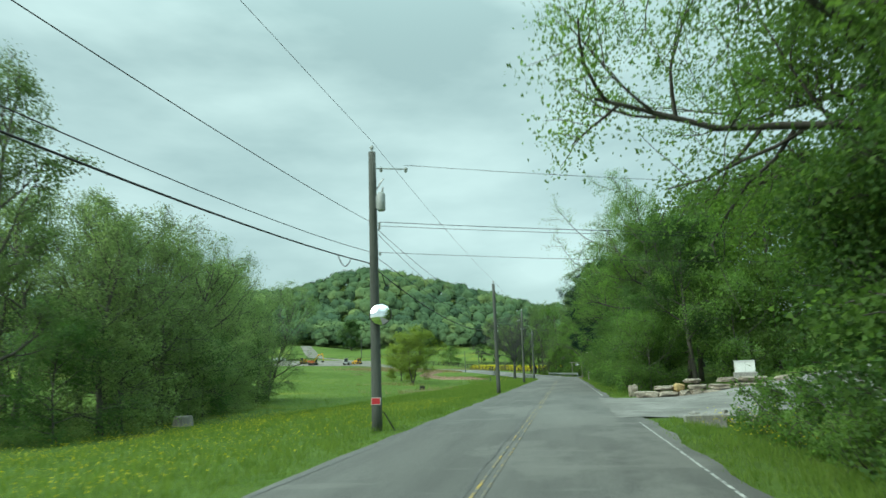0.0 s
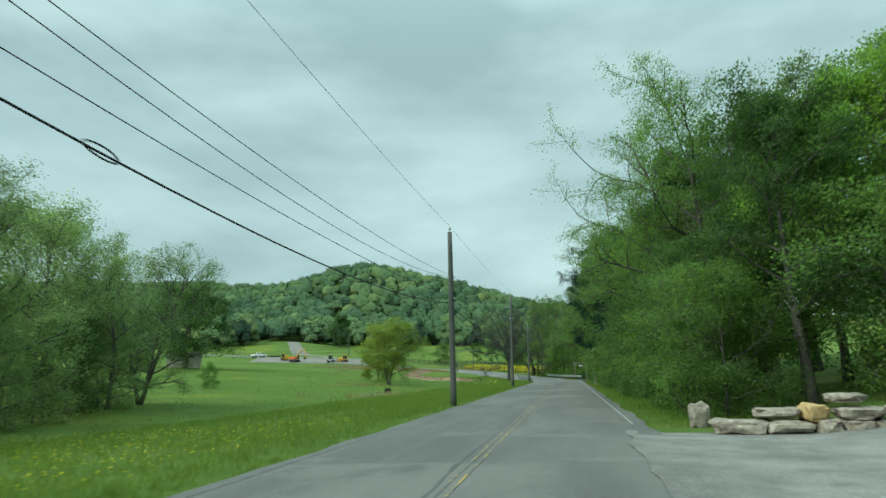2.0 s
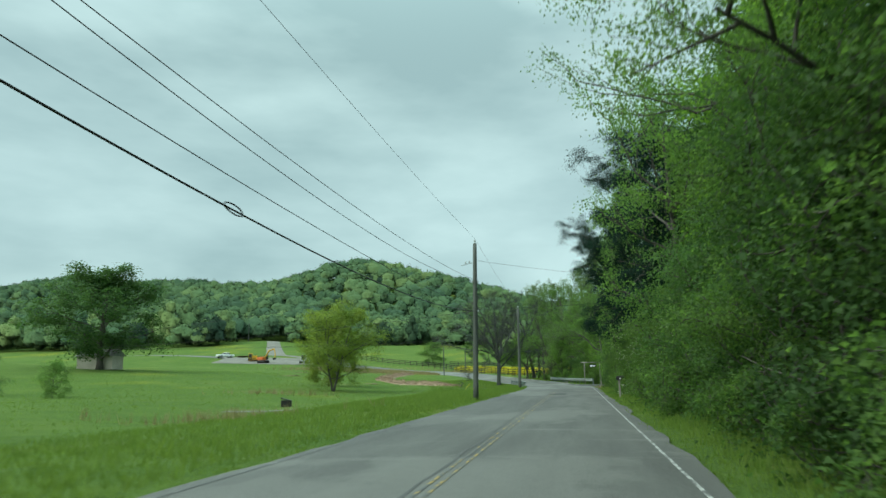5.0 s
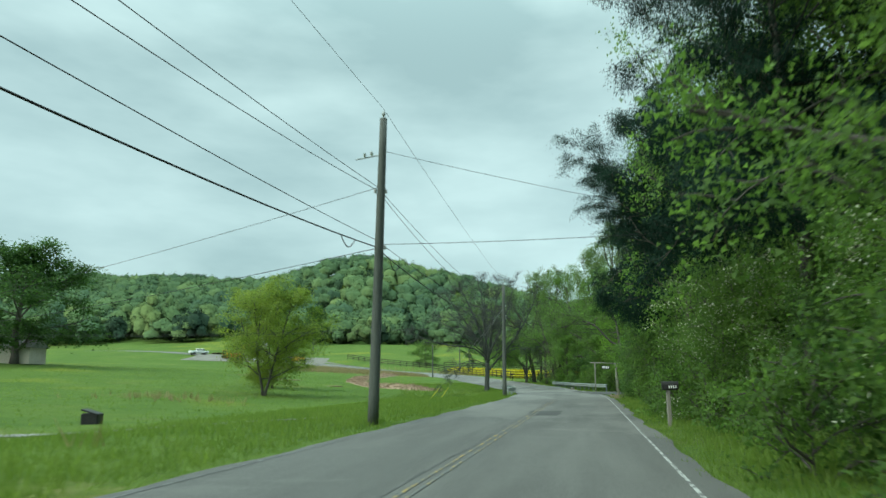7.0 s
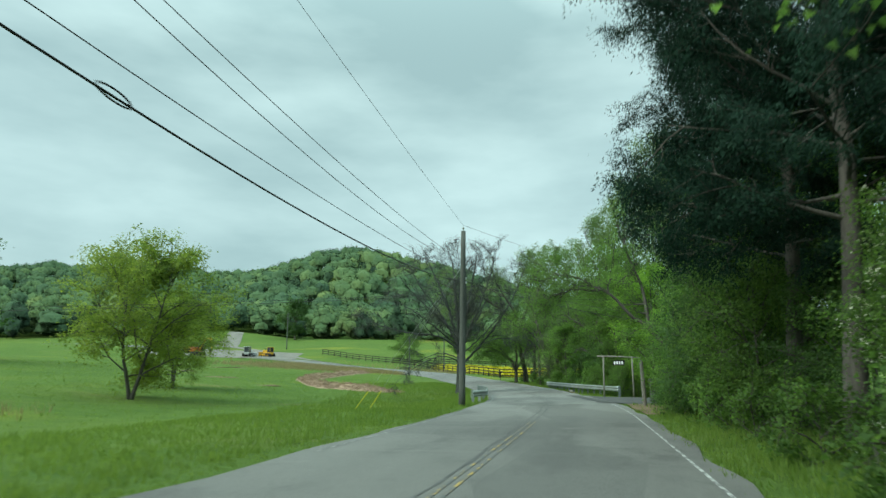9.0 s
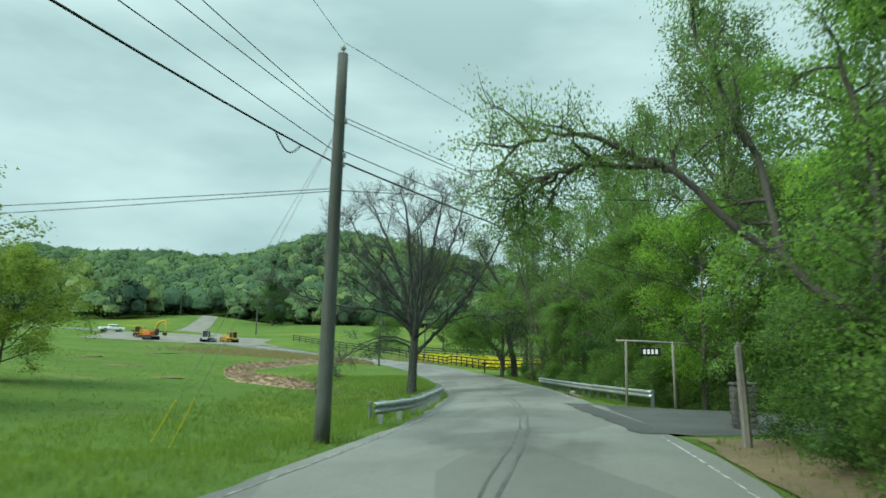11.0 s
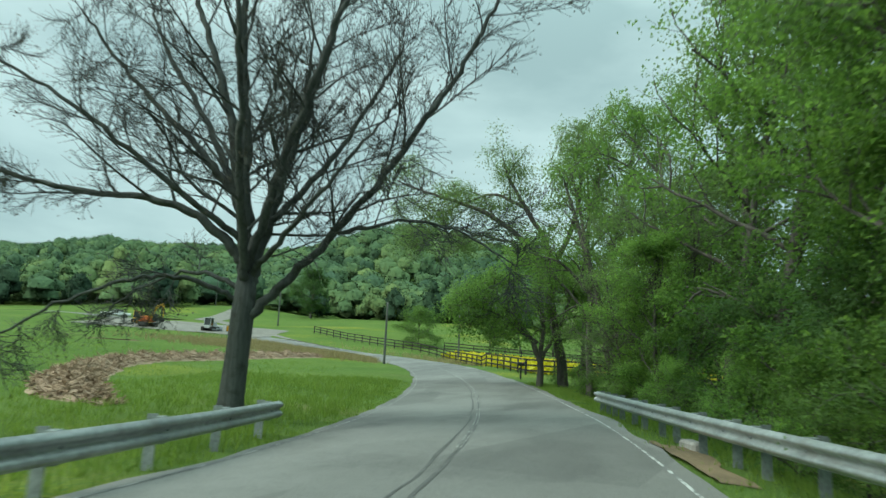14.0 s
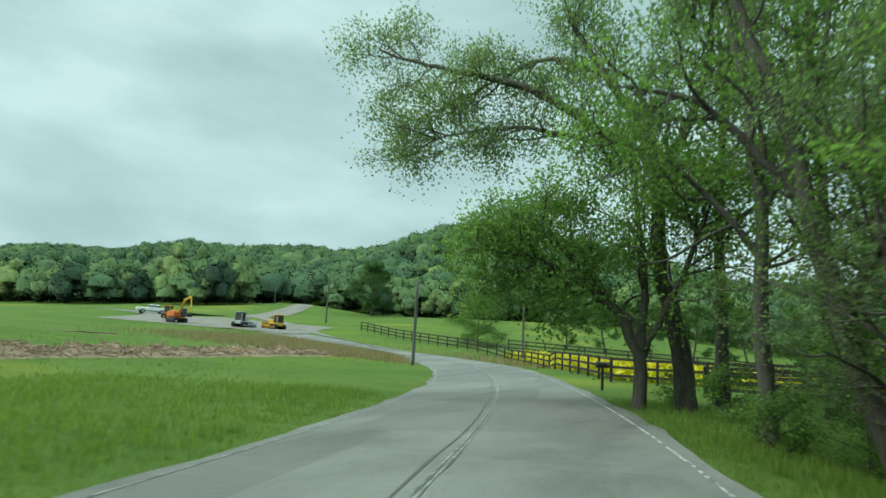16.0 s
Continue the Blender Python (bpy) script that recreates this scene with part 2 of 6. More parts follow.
M_DARKSTONE = two_tone("dark_grey_stone", (0.045, 0.046, 0.043), (0.11, 0.108, 0.1), 2.2, 11, 0.92, bump=0.06)
M_OCHRE = two_tone("ochre_stone", (0.3, 0.2, 0.09), (0.5, 0.36, 0.17), 1.6, 9, 0.92, bump=0.05)
M_CONCRETE = two_tone("concrete", (0.19, 0.19, 0.178), (0.32, 0.315, 0.295), 0.9, 14, 0.9)
M_WHITEBOX = two_tone("white_enamel", (0.66, 0.7, 0.68), (0.78, 0.8, 0.78), 1.2, 20, 0.5, bump=0.001)
M_BLACK = two_tone("black_paint", (0.012, 0.012, 0.013), (0.028, 0.028, 0.028), 3, 30, 0.5)
M_FENCE = two_tone("black_fence_paint", (0.014, 0.013, 0.012), (0.04, 0.036, 0.032), 2, 20, 0.8)
M_DIRT = two_tone("bare_earth", (0.11, 0.085, 0.05), (0.2, 0.145, 0.085), 0.5, 11, 0.97, bump=0.06)
M_MULCH = two_tone("broken_brushwood", (0.17, 0.115, 0.075), (0.4, 0.29, 0.2), 1.5, 9, 0.95, bump=0.08)
M_REDTAG = two_tone("red_reflective_tag", (0.4, 0.02, 0.03), (0.55, 0.04, 0.05), 5, 40, 0.5)
M_CATYELLOW = two_tone("yellow_machine_paint", (0.5, 0.28, 0.015), (0.66, 0.38, 0.03), 0.9, 10, 0.5, dirt=(0.2, 0.14, 0.06))
M_ORANGE = two_tone("orange_machine_paint", (0.5, 0.1, 0.02), (0.62, 0.15, 0.04), 0.9, 10, 0.5, dirt=(0.2, 0.12, 0.06))
M_RUBBER = two_tone("black_rubber", (0.016, 0.016, 0.016), (0.04, 0.038, 0.036), 2, 20, 0.9)
M_GLASSDARK = two_tone("dark_cab_glass", (0.02, 0.025, 0.028), (0.04, 0.047, 0.05), 2, 20, 0.1, spec=0.6)
M_GOLDFLOWER = leaf_mat("yellow_blossom", (0.5, 0.45, 0.01), (0.68, 0.6, 0.012), (0.8, 0.72, 0.03), 0.3)
M_WOODSILVER = two_tone("silvered_wood", (0.14, 0.132, 0.115), (0.27, 0.255, 0.225), 1.5, 14, 0.9, stretch=(6, 6, 0.4))
M_MIRROR = Mat("convex_mirror", 0.03, 1.0).color((0.85, 0.87, 0.87)).m
M_ROOF = two_tone("grey_shingle_roof", (0.16, 0.16, 0.155), (0.26, 0.26, 0.25), 1, 8, 0.9)
M_SIDING = two_tone("faded_cream_siding", (0.36, 0.33, 0.27), (0.47, 0.43, 0.36), 0.8, 9, 0.9)
M_YELLOWGUARD = two_tone("yellow_plastic_guard", (0.55, 0.5, 0.03), (0.68, 0.62, 0.06), 2, 20, 0.6)

# ---- geometry helpers ----


class Geo:
    """Gathers vertices and faces of one mesh."""

    def __init__(self):
        self.v, self.f, self.k = [], [], 0

    def add(self, v, f):
        v = np.asarray(v, float)
        self.v.append(v)
        self.f += [[i + self.k for i in q] for q in f]
        self.k += len(v)
        return self

    def box(self, c, s, turn=0.0, bevel=0.0, tilt=None):
        hx, hy, hz = s[0] / 2, s[1] / 2, s[2] / 2
        if bevel <= 0:
            v = [(x, y, z) for x in (-hx, hx) for y in (-hy, hy) for z in (-hz, hz)]
            f = [(0, 1, 3, 2), (4, 6, 7, 5), (0, 4, 5, 1), (2, 3, 7, 6), (0, 2, 6, 4), (1, 5, 7, 3)]
        else:
            b = min(bevel, hx * 0.8, hy * 0.8, hz * 0.8)
            bm = bmesh.new()
            for sx in (-1, 1):
                for sy in (-1, 1):
                    for sz in (-1, 1):
                        bm.verts.new((sx * hx, sy * (hy - b), sz * (hz - b)))
                        bm.verts.new((sx * (hx - b), sy * hy, sz * (hz - b)))
                        bm.verts.new((sx * (hx - b), sy * (hy - b), sz * hz))
            bmesh.ops.convex_hull(bm, input=bm.verts)
            bm.verts.index_update()
            v = [tuple(q.co) for q in bm.verts]
            f = [[q.index for q in p.verts] for p in bm.faces]
            bm.free()
        m = Matrix.Rotation(turn, 3, "Z")
        if tilt:
            m = m @ Euler(tilt).to_matrix()
        v = np.array(v) @ np.array(m).T + np.array(c)
        return self.add(v, f)

    def tube(self, pts, radii, sides=6, caps=True):
        pts = np.asarray(pts, float)
        n = len(pts)
        radii = np.broadcast_to(np.asarray(radii, float), (n,))
        d = np.gradient(pts, axis=0)
        d /= np.linalg.norm(d, axis=1, keepdims=True) + 1e-9
        ref = np.array((0.0, 0, 1)) if abs(d[0][2]) < 0.9 else np.array((1.0, 0, 0))
        u = np.cross(d, ref)
        u /= np.linalg.norm(u, axis=1, keepdims=True) + 1e-9
        w = np.cross(d, u)
        a = np.arange(sides) * 2 * math.pi / sides
        ring = pts[:, None] + radii[:, None, None] * (np.cos(a)[None, :, None] * u[:, None] + np.sin(a)[None, :, None] * w[:, None])
        f = [(i * sides + j, i * sides + (j + 1) % sides, (i + 1) * sides + (j + 1) % sides, (i + 1) * sides + j) for i in range(n - 1) for j in range(sides)]
        if caps:
            f += [tuple(range(sides))[::-1], tuple((n - 1) * sides + j for j in range(sides))]
        return self.add(ring.reshape(-1, 3), f)

    def rock(self, c, s, seed, turn=0.0, sub=2, rough=0.22, flat=0.0):
        bm = bmesh.new()
        bmesh.ops.create_icosphere(bm, subdivisions=sub, radius=1)
        o = Vector((seed * 3.7, seed * 1.3, seed * 7.1))
        for q in bm.verts:
            p = q.co.normalized()
            k = 1 + rough * noise.noise(p * 1.4 + o) * 1.6 + rough * 0.5 * noise.noise(p * 4 + o)
            # flattened faces, as a split stone has
            p = Vector([math.copysign(abs(t) ** (0.55 if flat else 0.85), t) for t in p])
            q.co = p * k * 0.85
        bm.verts.index_update()
        v = np.array([tuple(q.co) for q in bm.verts]) * np.array(s)
        f = [[q.index for q in p.verts] for p in bm.faces]
        bm.free()
        v = v @ np.array(Matrix.Rotation(turn, 3, "Z")).T + np.array(c)
        return self.add(v, f)

    def mesh(self, name, mat, smooth=False):
        me = bpy.data.meshes.new(name)
        v = np.concatenate(self.v) if self.v else np.zeros((0, 3))
        me.from_pydata(v.tolist(), [], self.f)
        me.materials.append(mat)
        if smooth:
            me.polygons.foreach_set("use_smooth", [True] * len(me.polygons))
        me.update()
        return me


def quads_mesh(name, v, sides, mat, normals=None):
    """A mesh of equal polygons with their own vertices, from an array."""
    v = np.asarray(v, np.float32).reshape(-1, 3)
    n = len(v) // sides
    me = bpy.data.meshes.new(name)
    me.vertices.add(len(v))
    me.vertices.foreach_set("co", v.ravel())
    me.loops.add(len(v))
    me.loops.foreach_set("vertex_index", np.arange(len(v), dtype=np.int32))
    me.polygons.add(n)
    me.polygons.foreach_set("loop_start", np.arange(0, len(v), sides, dtype=np.int32))
    me.materials.append(mat)
    me.update()
    me.validate()
    if normals is not None:
        me.polygons.foreach_set("use_smooth", [True] * n)
        normals = np.asarray(normals, np.float32)
        me.normals_split_custom_set(normals if len(normals) == len(v) else np.repeat(normals, sides, axis=0))
    return me


def part(name, geo, mat, parent, label="", smooth=False):
    me = geo.mesh(name, mat, smooth) if isinstance(geo, Geo) else geo
    ob = new(name, me)
    ob.parent = parent
    if label:
        tagged(ob, label)
    return ob


def thing(name, at, label, category, group="", kind="", turn=0.0):
    ob = new(name)
    ob.matrix_world = pose(*at, 0, 0, math.degrees(turn))
    return tagged(ob, label, category, group, kind)


def solo(name, geo, mat, label, category, group="", kind="", smooth=False, at=None):
    ob = new(name, geo.mesh(name, mat, smooth) if isinstance(geo, Geo) else geo)
    if at:
        ob.location = at
    return tagged(ob, label, category, group, kind)


# ---- the lie of the land ----
def lerp_list(x, xs, ys):
    return np.interp(x, xs, ys)


def sstep(x, a, b):
    t = np.clip((np.asarray(x, float) - a) / (b - a), 0, 1)
    return t * t * (3 - 2 * t)


ROAD = [(0, -80), (0, -30), (0, 30), (0, 80), (0, 105), (-0.15, 115), (-0.7, 124), (-1.6, 131), (-3.05, 140), (-4.5, 147), (-5.8, 152), (-7.5, 158), (-9.7, 165),
        (-12.9, 174), (-17.0, 184), (-22.3, 194), (-29.3, 203.5), (-38.5, 212), (-51, 219.5), (-68, 227), (-95, 236), (-150, 252)]
HALF = 3.25


def smooth_line(pts, step):
    """Points at even steps on a Catmull-Rom curve."""
    p = np.array(pts, float)
    p = np.vstack([2 * p[0] - p[1], p, 2 * p[-1] - p[-2]])
    out = []
    for i in range(1, len(p) - 2):
        n = max(2, int(np.linalg.norm(p[i + 1] - p[i]) / 0.5))
        t = np.linspace(0, 1, n, endpoint=False)[:, None]
        out.append(0.5 * (2 * p[i] + (p[i + 1] - p[i - 1]) * t + (2 * p[i - 1] - 5 * p[i] + 4 * p[i + 1] - p[i + 2]) * t ** 2 + (3 * p[i] - p[i - 1] - 3 * p[i + 1] + p[i + 2]) * t ** 3))
    q = np.vstack(out + [p[-2:-1]])
    s = np.r_[0, np.cumsum(np.linalg.norm(np.diff(q, axis=0), axis=1))]
    at = np.arange(0, s[-1], step)
    return np.stack([np.interp(at, s, q[:, k]) for k in range(q.shape[1])], 1)


LINE = smooth_line(ROAD, 1.0)
_d = np.gradient(LINE, axis=0)
_d /= np.linalg.norm(_d, axis=1, keepdims=True)
LINE_RIGHT = np.stack([_d[:, 1], -_d[:, 0]], 1)


def road_coords(x, y):
    """Distance to the right of the road's middle, and the index along it."""
    x, y = np.atleast_1d(np.asarray(x, float)), np.atleast_1d(np.asarray(y, float))
    off, idx = np.empty(len(x)), np.empty(len(x), int)
    for a in range(0, len(x), 20000):
        dx, dy = x[a:a + 20000, None] - LINE[None, :, 0], y[a:a + 20000, None] - LINE[None, :, 1]
        i = np.argmin(dx * dx + dy * dy, axis=1)
        r = np.arange(len(i))
        idx[a:a + 20000] = i
        side = dx[r, i] * LINE_RIGHT[i, 0] + dy[r, i] * LINE_RIGHT[i, 1]
        off[a:a + 20000] = np.sign(side) * np.sqrt(dx[r, i] ** 2 + dy[r, i] ** 2)
    return off, idx


def rise(y):
    return lerp_list(y, [-100, 140, 155, 165, 180, 194, 214, 233, 252, 282, 310, 340], [0, 0, 0.17, 0.42, 0.85, 1.6, 2.6, 4.6, 7.2, 12.4, 16.5, 22])


def knoll(x, y):
    """The meadow's rise to the west, and the mound that carries the yard."""
    up = 0.07 * np.clip(-x - 27, 0, 90) * sstep(y, 92, 150) * (1 - 0.72 * sstep(y, 150, 230))
    return up + 0.026 * np.clip(-x - 45, 0, 90) * np.exp(-((y - 232) / 30) ** 2)


def road_z(i, off):
    """Height of the road at a point of its middle line, banked in the bend."""
    y = LINE[i, 1]
    bank = 0.045 * sstep(y, 125, 155)
    return rise(y) + knoll(LINE[i, 0], y) * sstep(y, 196, 222) + bank * np.clip(off, -4, 4) + 0.035 * (1 - (np.clip(off, -4, 4) / 3.4) ** 2)


def hill_z(x, y):
    """The wooded ridge behind the meadow."""
    crest = lerp_list(x, [-700, -560, -476, -429, -403, -370, -297, -255, -220, -195, -175, -150, -135, -120, -100, -80, -55, -20, 40, 300], [72, 66, 57, 63, 63, 57, 55, 49, 47, 48, 52, 57, 55, 52, 48, 44, 36, 27, 25, 22])
    mid = lerp_list(x, [-700, -300, -220, -180, -150, 0, 300], [560, 540, 525, 505, 500, 480, 480])
    foot = lerp_list(x, [-700, -200, -100, -40, 30, 300], [310, 290, 290, 300, 260, 250])
    t = sstep(y, foot, mid)
    return t ** 1.7 * crest


def land(x, y):
    x, y = np.asarray(x, float), np.asarray(y, float)
    off, i = road_coords(x.ravel(), y.ravel())
    off, i = off.reshape(x.shape), i.reshape(x.shape)
    w = 1 - 0.45 * sstep(x, -40, 10)
    z = rise(np.minimum(y, 300)) * np.where(y > 200, w, 1)
    z = z + knoll(x, y)
    # the lower field beyond the lane
    z = z - 2.4 * sstep(x, -122, -92) * sstep(y, 244, 296) * (1 - sstep(x, -40, 10))
    z = z - 0.6 * np.exp(-((x + 18) / 8) ** 2) * (1 - sstep(y, 125, 160))
    # the bank behind the trees on the right, and the creek past the bend
    z = z + 0.16 * np.clip(off - 6.5, 0, 14) * sstep(y, 26, 36) * (1 - sstep(y, 108, 122)) * (off > 0)
    z = z - 1.3 * np.exp(-((off - 10) / 4.0) ** 2) * sstep(y, 132, 142) * (1 - sstep(y, 158, 172))
    z = z - 0.35 * np.exp(-((off - 5.2) / 1.1) ** 2) * (1 - sstep(y, 30, 35)) * sstep(y, 4, 12) * (1 - np.exp(-((y - 28) / 6.5) ** 4))
    z = z - 0.55 * np.exp(-((off + 9) / 3.5) ** 2) * sstep(y, 112, 122) * (1 - sstep(y, 138, 150))
    z = z + hill_z(x, y)
    z = z + 0.05 * np.sin(x * 0.35 + 1.3) * np.sin(y * 0.21) * sstep(np.abs(off), 4, 9)
    # meets the road's edge
    near = 1 - sstep(np.abs(off), 3.3, 6.5)
    zr = road_z(i, np.clip(off, -3.3, 3.3)) - 0.05
    return z * (1 - near) + zr * near


def ground_at(x, y):
    return float(land(np.array([float(x)]), np.array([float(y)]))[0])


def beside(s_y, off):
    """A place off metres to the right of the road, where its middle has that y."""
    i = int(np.argmin(np.abs(LINE[:, 1] - s_y)))
    return LINE[i, 0] + LINE_RIGHT[i, 0] * off, LINE[i, 1] + LINE_RIGHT[i, 1] * off


def axis(marks):
    out = []
    for a, b, step in marks:
        out += list(np.arange(a, b, step))
    return np.array(out + [marks[-1][1]])


gx = axis([(-4000, -1000, 500), (-1000, -400, 40), (-400, -120, 12), (-120, -40, 3), (-40, -12, 1.0), (-12, 12, 0.5), (12, 30, 2), (30, 120, 10), (120, 800, 60), (800, 4000, 500)])
gy = axis([(-4000, -400, 600), (-400, -60, 30), (-60, 0, 4), (0, 185, 0.8), (185, 260, 2), (260, 600, 8), (600, 1000, 50), (1000, 4600, 600)])
GX, GY = np.meshgrid(gx, gy)
GZ = land(GX, GY)
nx, ny = len(gx), len(gy)
g = Geo()
g.v.append(np.stack([GX.ravel(), GY.ravel(), GZ.ravel()], 1))
g.f = [(j * nx + i, j * nx + i + 1, (j + 1) * nx + i + 1, (j + 1) * nx + i) for j in range(ny - 1) for i in range(nx - 1)]
solo("ground", g, M_GRASS, "rolling green meadow with buttercups and dry patches", "ground", kind="structure", smooth=True)


def strip(line, right, zs, offs, lift=0.0, wob=0.0, seed=0):
    """A ribbon along a line: offs are its edges and the points between."""
    g = Geo()
    n = len(line)
    v = []
    for j, o in enumerate(offs):
        w = np.array([wob * noise.noise((k * 0.45, o, seed)) for k in range(n)]) if wob and j in (0, len(offs) - 1) else 0
        p = line + right * (o + w)[:, None] if wob and j in (0, len(offs) - 1) else line + right * o
        v.append(np.column_stack([p, zs(o) + lift]))
    v = np.stack(v, 1).reshape(-1, 3)
    k = len(offs)
    return g.add(v, [(i * k + j, i * k + j + 1, (i + 1) * k + j + 1, (i + 1) * k + j) for i in range(n - 1) for j in range(k - 1)])


ALL = np.arange(len(LINE))
solo("road", strip(LINE, LINE_RIGHT, lambda o: road_z(ALL, o), [-3.22, -3.05, -2, -1, 0, 1, 2, 3.1, 3.36], 0.0, 0.22), M_ASPHALT, "worn two-lane grey asphalt country road", "road", kind="structure", smooth=True)


def road_line(name, a, b, off, width, mat, label, lift=0.006, wob=0.0, seed=3):
    s = slice(*np.searchsorted(LINE[:, 1], (a, b)))
    k = ALL[s]
    ob = solo(name, strip(LINE[s], LINE_RIGHT[s], lambda o: road_z(k, o), [off - width / 2, off, off + width / 2], lift, wob, seed), mat, label, "road marking", kind="structure")
    return ob


road_line("edge_line_right", -20, 19.5, 3.0, 0.052, M_WHITE, "worn white edge line")
road_line("edge_line_right", 36, 121, 3.0, 0.052, M_WHITE, "worn white edge line")
road_line("edge_line_right", 136, 245, 3.0, 0.052, M_WHITE, "worn white edge line")
road_line("edge_line_left", -20, 90, -3.0, 0.05, M_GHOST, "faint worn white edge line")
road_line("edge_line_left", 97, 245, -2.98, 0.05, M_FAINT, "worn white edge line")
for o in (-0.065, 0.065):
    road_line("centre_line", -20, 106, o, 0.045, M_YELLOW, "faded double yellow centre line", seed=o)
    road_line("centre_line", 142, 245, o * 0.5, 0.035, M_FAINT, "faded pale centre line", seed=o)
road_line("tar_seam", -20, 245, -0.2, 0.04, M_TAR, "dark tar seam beside the centre line", 0.004, 0.12)
road_line("tar_seam", 104, 170, 0.02, 0.06, M_TAR, "dark tar seam beside the centre line", 0.0045, 0.1, 8)


def patch(name, pts, mat, label, lift, cells=14, category="pavement"):
    """A piece of paving that lies on the land, from four corners."""
    a, b, c, d = [np.array(p, float) for p in pts]
    g = Geo()
    v = []
    for j in range(cells + 1):
        for i in range(cells + 1):
            u, w = i / cells, j / cells
            p = (a * (1 - u) + b * u) * (1 - w) + (d * (1 - u) + c * u) * w
            e = 1 if i in (0, cells) or j in (0, cells) else 0
            p = p + e * 0.25 * np.array([noise.noise((p[0], p[1], 3)), noise.noise((p[0], p[1], 9))])
            v.append(p)
    v = np.array(v)
    off, k = road_coords(v[:, 0], v[:, 1])
    z = np.maximum(land(v[:, 0], v[:, 1]), np.where(np.abs(off) < 3.5, road_z(k, off), -99)) + lift
    n = cells + 1
    g.add(np.column_stack([v, z]), [(j * n + i, j * n + i + 1, (j + 1) * n + i + 1, (j + 1) * n + i) for j in range(cells) for i in range(cells)])
    return solo(name, g, mat, label, category, kind="structure", smooth=True)


patch("driveway_gravel", [(2.5, 20.8), (24, 26.5), (24, 33.5), (2.6, 35)], M_GRAVEL, "pale gravel driveway meeting the road", 0.014, 24)
patch("driveway_asphalt", [(2.1, 121.8), (16, 126), (15, 134.2), (-0.1, 134.5)], M_DARKPAVE, "dark asphalt driveway meeting the road", 0.012, 20)
patch("asphalt_repair", [(-0.1, 90.2), (0.95, 90.2), (0.9, 93.6), (-0.15, 93.6)], M_DARKPAVE, "dark square asphalt repair in the road", 0.006, 6)
patch("dirt_shoulder", [(3.42, 112), (5.2, 112), (5.2, 121.6), (3.3, 121.6)], M_DIRT, "bare brown earth on the shady road shoulder", 0.03, 10)
patch("footpath", [(-20, 86.5), (-6.5, 89.3), (-6.5, 90.4), (-20, 87.6)], M_GRAVEL, "narrow pale gravel path in the meadow", 0.03)
patch("gravel_lane", [(-50, 222), (-44, 217.5), (-90, 252), (-97, 252)], M_LANE, "pale gravel lane climbing to the woods", 0.08)
patch("gravel_lane", [(-97, 251.5), (-90, 251.5), (-121, 312), (-126, 312)], M_LANE, "pale gravel lane climbing to the woods", 0.08)
patch("gravel_yard", [(-100, 223), (-62, 224), (-66, 240), (-104, 242)], M_LANE, "pale gravel yard for building machines", 0.07)

# ---- trees ----


def unit(v):
    return v / (np.linalg.norm(v) + 1e-9)


class Tree:
    """Grows limbs out of a trunk and gathers the places where leaves sit."""

    def __init__(self, seed):
        self.r = np.random.RandomState(seed)
        self.wood, self.limbs, self.tips = Geo(), Geo(), []

    def bough(self, a, d, length, rad, bend=0.25, up=0.15, steps=5):
        pts = [np.array(a, float)]
        d = unit(np.array(d, float))
        for _ in range(steps):
            d = unit(d + self.r.normal(0, bend, 3) * 0.6 + np.array((0, 0, up)) * 0.5)
            pts.append(pts[-1] + d * length / steps)
        return np.array(pts), rad * np.linspace(1, 0.35, steps + 1)

    def side(self, d, angle):
        d = unit(d)
        k = unit(np.cross(d, self.r.normal(0, 1, 3)))
        return d * math.cos(angle) + k * math.sin(angle)

    def along(self, pts, t):
        f = t * (len(pts) - 1)
        i = min(int(f), len(pts) - 2)
        return pts[i] + (pts[i + 1] - pts[i]) * (f - i), unit(pts[i + 1] - pts[i])


